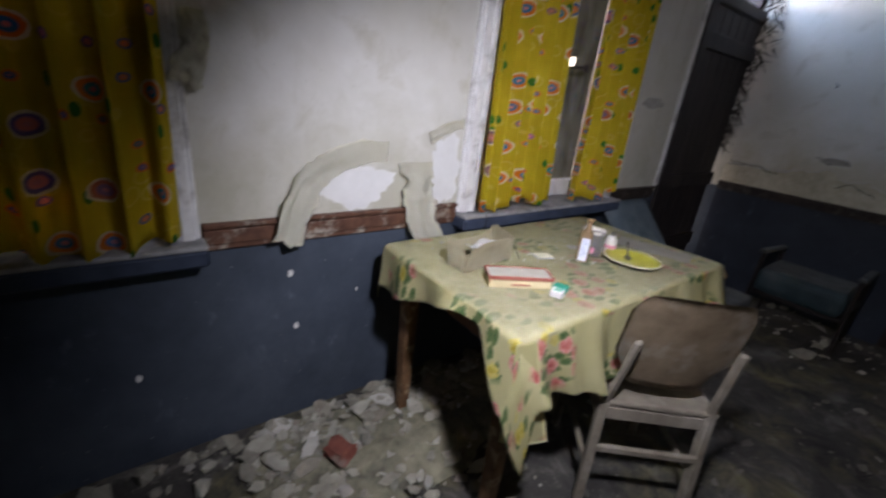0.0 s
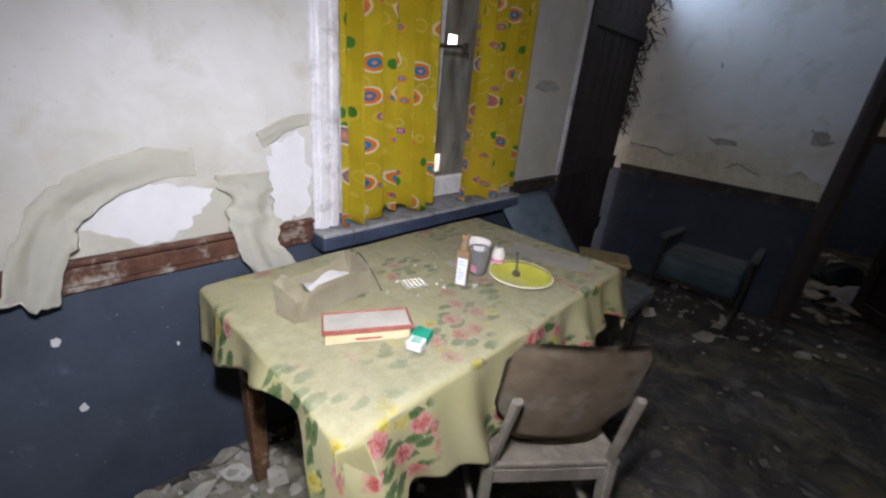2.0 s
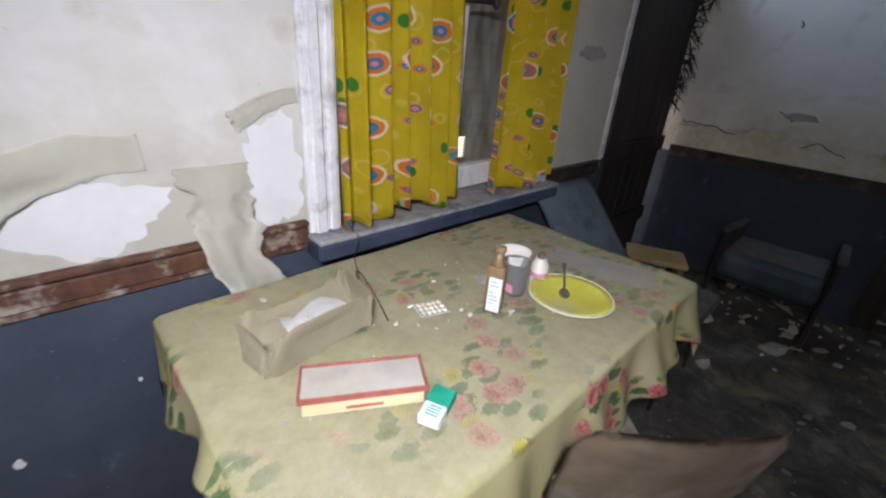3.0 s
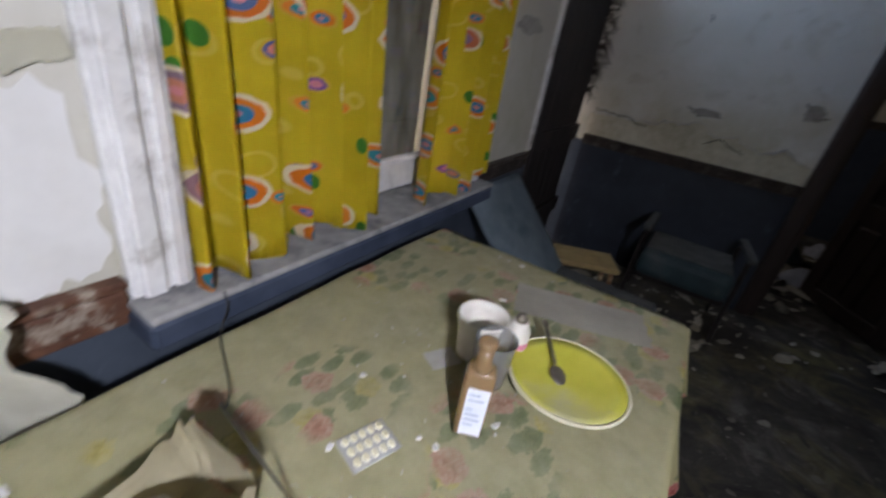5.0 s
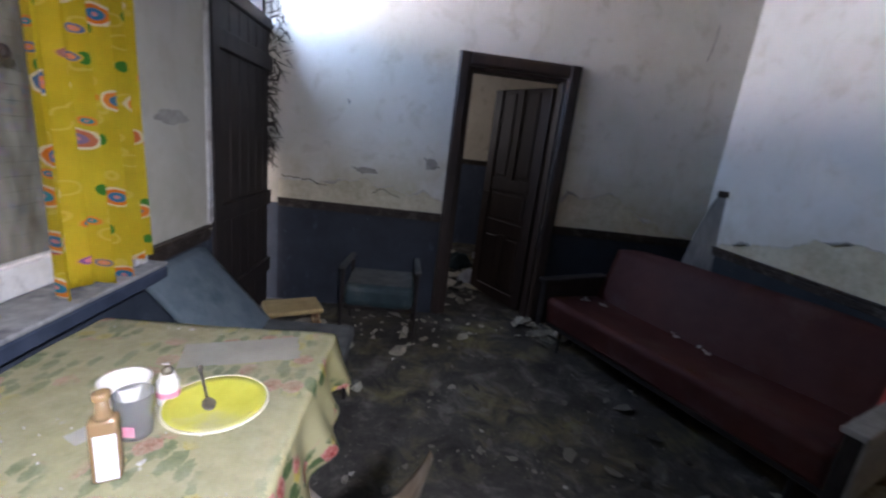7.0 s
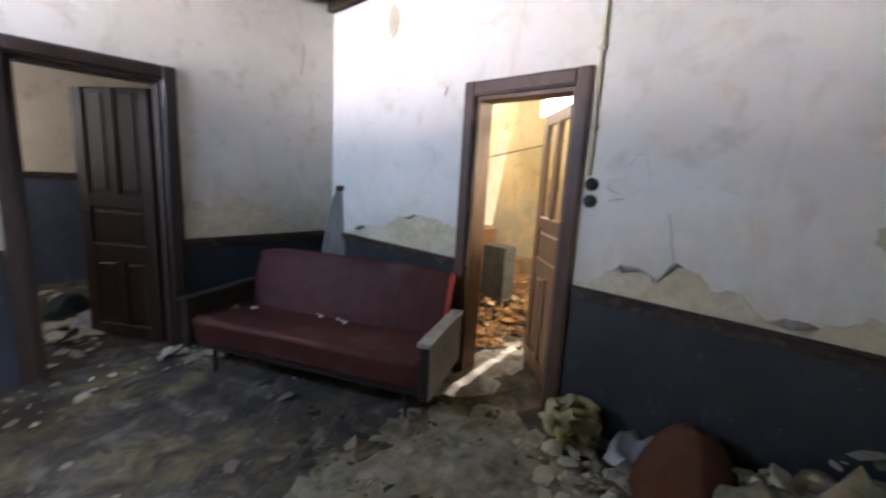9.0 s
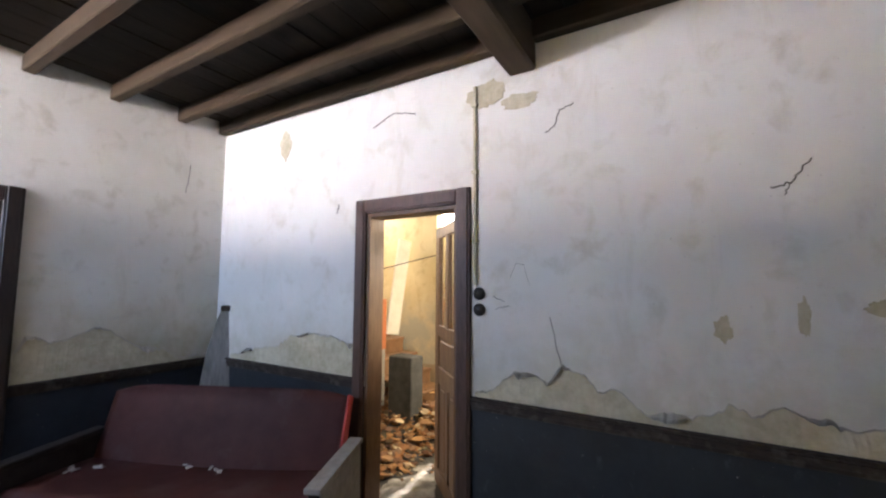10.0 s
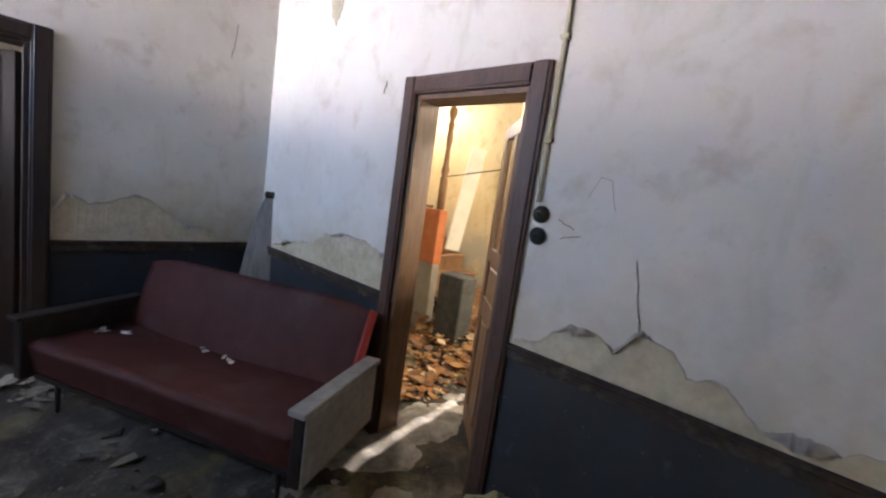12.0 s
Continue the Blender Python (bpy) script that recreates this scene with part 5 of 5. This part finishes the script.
# black cobweb growth hanging beside the yard door
cob = empty("cobwebs", pose(0, 0, 0), "sooty black cobwebs hanging beside the yard door", "cobweb", kind="stuff")
rnd = random.Random(12)
bm = bmesh.new()
for k in range(300):
    z = rnd.uniform(1.1, 2.5)
    x = -0.09 + abs(rnd.gauss(0, 0.06)) * (0.5 + 0.9 * max(0, z - 1.3))
    p = Vector((x, Y1 - rnd.uniform(0.004, 0.07), z))
    q = p + Vector((rnd.uniform(-0.03, 0.09), rnd.uniform(-0.02, 0.004), rnd.uniform(-0.12, 0.05)))
    rod(p, q, rnd.uniform(0.001, 0.009), 0.001, 5, bm)
part("strands", bm, M_COBWEB, cob)

# ---- torn wallpaper hanging from the window wall ----
def torn_strip(name, path, w0, w1, seed, label):
    """A strip of loose wallpaper that follows a path of (y, z, off the wall)."""
    def on(t):
        t = min(max(t, 0.0), 1.0) * (len(path) - 1)
        i = min(int(t), len(path) - 2)
        p = [Vector(path[min(max(k, 0), len(path) - 1)]) for k in (i - 1, i, i + 1, i + 2)]
        f = t - i
        return 0.5 * (2 * p[1] + (p[2] - p[0]) * f + (2 * p[0] - 5 * p[1] + 4 * p[2] - p[3]) * f * f + (3 * p[1] - p[0] - 3 * p[2] + p[3]) * f ** 3)

    def fn(u, v):
        y, z, o = on(v)
        d = on(v + 0.02) - on(v - 0.02)
        ln = math.hypot(d.x, d.y)
        w = (w0 + (w1 - w0) * v) * (1 + 0.42 * noise.noise(Vector((v * 6, 5 if u > 0.5 else 9, seed))) + 0.22 * noise.noise(Vector((v * 23, 2 if u > 0.5 else 4, seed))))
        s = (u - 0.5) * w
        z += (v > 0.97) * 0.03 * noise.noise(Vector((u * 9, seed, 1)))
        loose = min(1.0, max(0.0, o - 0.006) * 40)
        out = o + loose * (0.012 * math.sin(u * 9 + v * 6 + seed) + 0.014 * noise.noise(Vector((u * 5, v * 9, seed))) + 0.010 * noise.noise(Vector((u * 11, v * 21, seed))))
        return (max(0.004, out), y - d.y / ln * s, z + d.x / ln * s), (u, v)
    return tagged(smooth(part(name, sheet(10, 30, fn, 0.0015), M_PAPER)), label, "wallpaper", "torn wallpaper strips")


torn_strip("wallpaper_strip", ((3.39, 1.062, 0.006), (3.26, 1.055, 0.010), (3.13, 0.995, 0.02), (3.06, 0.92, 0.042), (3.00, 0.765, 0.062)), 0.078, 0.105, 2, "strip of cream wallpaper peeled off and drooping")
torn_strip("wallpaper_strip", ((3.52, 1.02, 0.006), (3.52, 0.93, 0.034), (3.525, 0.83, 0.058), (3.575, 0.68, 0.085)), 0.165, 0.11, 7, "torn cream wallpaper hanging over the rail")
torn_strip("wallpaper_strip", ((3.735, 1.175, 0.006), (3.65, 1.155, 0.008), (3.575, 1.11, 0.008)), 0.035, 0.05, 5, "small curl of peeled cream wallpaper")
torn_strip("wallpaper_strip", ((2.80, 1.42, 0.008), (2.795, 1.34, 0.03), (2.76, 1.24, 0.05)), 0.05, 0.08, 9, "small curl of grimy torn wallpaper")
for y, z, w, h in ((3.25, 0.935, 0.30, 0.16), (3.66, 0.98, 0.18, 0.26)):
    blob_patch(wall_west, 0.0, y, z, w, h, int(y * 10), M_WHITEPLASTER, out=1, thick=0.002)
for y, z, s in ((3.024, 0.629, 0.014), (3.039, 0.409, 0.013), (3.281, 0.514, 0.006), (2.55, 0.35, 0.012)):
    blob_patch(wall_west, 0.0, y, z, s * 1.4, s * 2.0, int(z * 100), M_WHITECARD, out=1, thick=0.003)

for y, z, w, h in ((5.15, 1.35, 0.24, 0.06),):
    blob_patch(wall_west, 0.0, y, z, w, h, int(y * 13), M_STAIN, out=1, thick=0.003)

# ---- rubble and litter ----
def scatter(name, spots, label, category, seed, mat=None, sub=1, lumpy=0.3):
    """Loose debris: lumps and scraps strewn in soft heaps (x, y, spread x, spread y, height, count, size)."""
    rnd = random.Random(seed)
    bm = bmesh.new()
    for x, y, sx, sy, hgt, count, size in spots:
        for k in range(count):
            px, py = rnd.gauss(x, sx), rnd.gauss(y, sy)
            px = min(max(px, 0.06), 5.9)
            if px < 3.7:
                px = min(px, X1 - 0.06) if not (4.2 < py < 4.8) else px
            h = hgt * math.exp(-((px - x) / (sx * 1.3)) ** 2 - ((py - y) / (sy * 1.3)) ** 2) * rnd.random()
            s = size * (0.3 + 1.5 * rnd.random() ** 2.5)
            if rnd.random() < lumpy:
                lump(bm, (px, py, h + s * 0.3), s, rnd, 0.55, sub)
            else:
                flake(bm, (px, py, h + 0.012), s * 1.5, rnd, 0.35)
    return tagged(part(name, bm, mat or M_RUBBLE), label, category, kind="stuff")


scatter("plaster_debris", ((0.22, 3.35, 0.16, 0.5, 0.05, 420, 0.022), (0.4, 3.2, 0.25, 0.3, 0.03, 300, 0.020), (0.12, 2.6, 0.06, 0.7, 0.03, 60, 0.025)), "plaster rubble and scraps heaped under the table by the wall", "rubble", 5)
scatter("plaster_debris", ((3.24, 2.72, 0.12, 0.28, 0.55, 520, 0.042), (3.24, 2.1, 0.13, 0.45, 0.62, 420, 0.045), (3.20, 3.02, 0.12, 0.20, 0.34, 300, 0.040), (3.10, 3.55, 0.22, 0.26, 0.07, 260, 0.032)), "heap of broken plaster and stones along the wall", "rubble", 6)
scatter("plaster_debris", ((2.2, 6.3, 0.14, 0.12, 0.08, 60, 0.045), (1.1, 6.2, 0.4, 0.2, 0.02, 70, 0.028), (0.4, 5.9, 0.2, 0.25, 0.04, 60, 0.035)), "pale plaster lumps fallen along the far wall", "rubble", 7)
scatter("floor_litter", ((1.8, 4.6, 0.7, 1.0, 0.0, 420, 0.013), (2.4, 3.6, 0.6, 0.7, 0.0, 320, 0.014), (1.2, 2.9, 0.5, 0.7, 0.0, 200, 0.015), (2.2, 5.0, 0.35, 0.4, 0.0, 60, 0.026)), "small plaster crumbs strewn over the floor", "litter", 8, M_LITTER)
scatter("leaf_litter", ((4.15, 5.15, 0.22, 0.12, 0.05, 300, 0.028), (4.9, 5.45, 0.45, 0.35, 0.14, 700, 0.036), (5.3, 5.8, 0.4, 0.4, 0.3, 300, 0.05)), "brown leaves and debris covering the hall floor", "leaves", 9, M_LEAF, lumpy=0.08)
scatter("floor_litter", ((1.55, 7.3, 0.3, 0.3, 0.06, 70, 0.05), (1.4, 8.2, 0.5, 0.4, 0.1, 70, 0.06)), "litter strewn on the floor of the far room", "litter", 10)

for x, y, rz, size in ((0.32, 3.09, 25, 0.9),):
    bm = box(-0.055 * size, 0.055 * size, -0.04 * size, 0.04 * size, 0.0, 0.05 * size, 0.008)
    rnd = random.Random(int(x * 100))
    for v in bm.verts:
        v.co += Vector((rnd.uniform(-0.012, 0.012), rnd.uniform(-0.012, 0.012), 0.0))
    ob = part("brick_fragment", bm, M_BRICK)
    ob.matrix_world = pose(x, y, 0.035, 4, -6, rz)
    tagged(ob, "broken piece of red brick lying in plaster dust", "brick", "brick pieces under the table")


def mound(name, x0, x1, y0, y1, hgt, seed, label, mat=None):
    """A low uneven heap of dust and fine rubble."""
    def fn(u, v):
        e = math.sin(u * math.pi) * math.sin(v * math.pi)
        x, y = x0 + (x1 - x0) * u, y0 + (y1 - y0) * v
        n = noise.noise(Vector((x * 6, y * 6, seed))) + 0.5 * noise.noise(Vector((x * 17, y * 17, seed)))
        return (x, y, -0.02 + hgt * max(0.0, e ** 0.6) * (1 + 0.55 * n)), (x, y)
    return tagged(smooth(part(name, sheet(50, 60, fn), mat or M_DUSTHEAP)), label, "rubble", kind="stuff")


mound("dust_heap", 0.01, 0.62, 2.75, 4.2, 0.055, 3.0, "pale heap of plaster dust under the table")
mound("dust_heap", 2.76, 3.56, 1.0, 3.35, 0.50, 5.0, "heap of dust and rubble along the wall")
mound("dust_heap", 1.75, 3.43, 3.45, 4.85, 0.040, 7.0, "thin spread of pale plaster dust by the hall door", M_PALEDUST)
# added along the sun strip to make it brighter
mound("dust_heap", 2.80, 4.45, 4.45, 5.02, 0.040, 9.0, "pale dust over the hall threshold, whitened to brighten the sun strip", M_SUNSTRIP_DUST)
foam = smooth(part("foam_lump", lump(bmesh.new(), (0, 0, 0.10), 0.175, random.Random(4), 0.75, 3), M_MOSS))
foam.matrix_world = pose(3.27, 3.87, 0.03)
tagged(foam, "ragged yellowish foam lump lying by the wall", "foam")
def sack_fn(u, v):
    """A slumped sack: broad foot, rounded crown, wrinkles that run round it."""
    a = u * 2 * math.pi
    rad = 0.215 * (1.0 - 0.10 * v) * math.sqrt(max(0.0004, 1 - v ** 2.6))
    n = 1 + 0.13 * noise.noise(Vector((math.cos(a) * 1.4, math.sin(a) * 1.4, v * 2))) + 0.035 * noise.noise(Vector((math.cos(a) * 4, math.sin(a) * 4, v * 11)))
    return ((rad * n * math.cos(a), rad * n * math.sin(a), 0.40 * v), (u, v))


sack = smooth(part("sack", sheet(48, 26, sack_fn, 0.008), M_BROWNSACK))
sack.matrix_world = pose(3.20, 3.32, 0.0)
tagged(sack, "bulging brown sack slumped among the rubble", "sack")
rag = smooth(part("rag", sheet(18, 14, lambda u, v: ((-0.16 + 0.32 * u, -0.10 + 0.2 * v, 0.16 + 0.10 * noise.noise(Vector((u * 3, v * 3, 2))) - 0.15 * abs(u - 0.5)), (u, v)), 0.004), M_CLOTHWHITE))
rag.matrix_world = pose(3.26, 3.55, 0.04)
tagged(rag, "crumpled pale rag on the rubble", "rag")
for k, (x, y, s) in enumerate(((1.72, 7.35, 0.16), (1.62, 7.9, 0.20), (1.95, 8.3, 0.14))):
    def fn(u, v, s=s, k=k):
        return ((s * (2 * u - 1), s * 0.7 * (2 * v - 1), 0.05 + s * 0.7 * max(0, 1 - (2 * u - 1) ** 2 - (2 * v - 1) ** 2) + 0.05 * noise.noise(Vector((u * 5, v * 5, k)))), (u, v))
    ob = smooth(part("garment", sheet(16, 12, fn, 0.004), M_CLOTHWHITE if k != 1 else M_TEAL))
    ob.matrix_world = pose(x, y, 0.0, 0, 0, 40 * k)
    tagged(ob, "crumpled garment lying on the far room floor", "clothes", "clothes in the far room")

# ---- stair hall ----
stairs = empty("staircase", pose(0, 0, 0), "littered wooden stairs rising beside the hall wall", "stairs", kind="structure")
for i in range(8):
    y0 = 5.72 + 0.22 * i
    part("riser", box(5.14, 6.0, y0, y0 + 0.022, 0.185 * i, 0.185 * (i + 1) - 0.03), M_NEWEL, stairs)
    part("tread", box(5.14, 6.0, y0 - 0.025, y0 + 0.24, 0.185 * (i + 1) - 0.03, 0.185 * (i + 1), 0.006), M_NEWEL, stairs)
part("side_panel", box(5.02, 5.13, 6.00, 7.55, 0.0, 0.72, 0.006), M_GREYDOOR, stairs, "grey painted stair side")
part("string_board", box(5.01, 5.135, 5.99, 7.55, 0.722, 1.29, 0.008), M_RUST, stairs, "orange painted stair string")
smooth(part("newel_post", turned(((0.042, 0.0), (0.042, 0.30), (0.028, 0.34), (0.045, 0.40), (0.030, 0.46), (0.024, 0.62), (0.038, 0.74), (0.024, 0.80), (0.036, 0.86), (0.020, 0.90), (0.045, 0.97), (0.042, 1.02), (0.015, 1.05)), 16, at=(5.07, 6.05, 1.292)), M_NEWEL, stairs, "turned brown newel post"))
cable = tagged(part("loose_cable", rod((5.06, 6.1, 1.62), (6.04, 5.2, 1.98), 0.006, 0.006, 6), M_IRON), "dark loose cable strung across the hall", "cable")
tagged(part("leaning_board", bar((5.72, 6.36, 0.80), (5.90, 6.30, 2.06), 0.03, 0.20), M_PAPER), "pale board leaning against the hall wall", "board")
tagged(part("crate", box(4.88, 5.10, 5.46, 5.76, 0.0, 0.70, 0.01), M_GREYSEAT), "grey battered crate standing in the littered hall", "crate")

# bright open air beyond the hall window
glow = Nodes("bright_open_air")
glow.color((0.8, 0.8, 0.8))
glow.bsdf.inputs["Emission Color"].default_value = (1.0, 0.97, 0.90, 1)
glow.bsdf.inputs["Emission Strength"].default_value = 7.0
tagged(part("backdrop", box(6.55, 6.57, 5.36, 7.2, 1.85, 3.0), glow.mat), "bright open air outside the hall window", "backdrop", kind="structure")

# wall across the yard, its sunlight put in as glow; seen only through the openings
glow2 = Nodes("glowing_yard_wall")
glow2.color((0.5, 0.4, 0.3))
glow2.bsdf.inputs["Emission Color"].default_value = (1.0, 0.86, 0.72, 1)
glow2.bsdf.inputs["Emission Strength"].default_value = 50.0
tagged(part("backdrop", box(-6.2, -6.0, -4.0, 14.0, -0.09, 2.9), glow2.mat), "pale wall across the yard, glowing in place of sunlight", "backdrop", kind="structure")
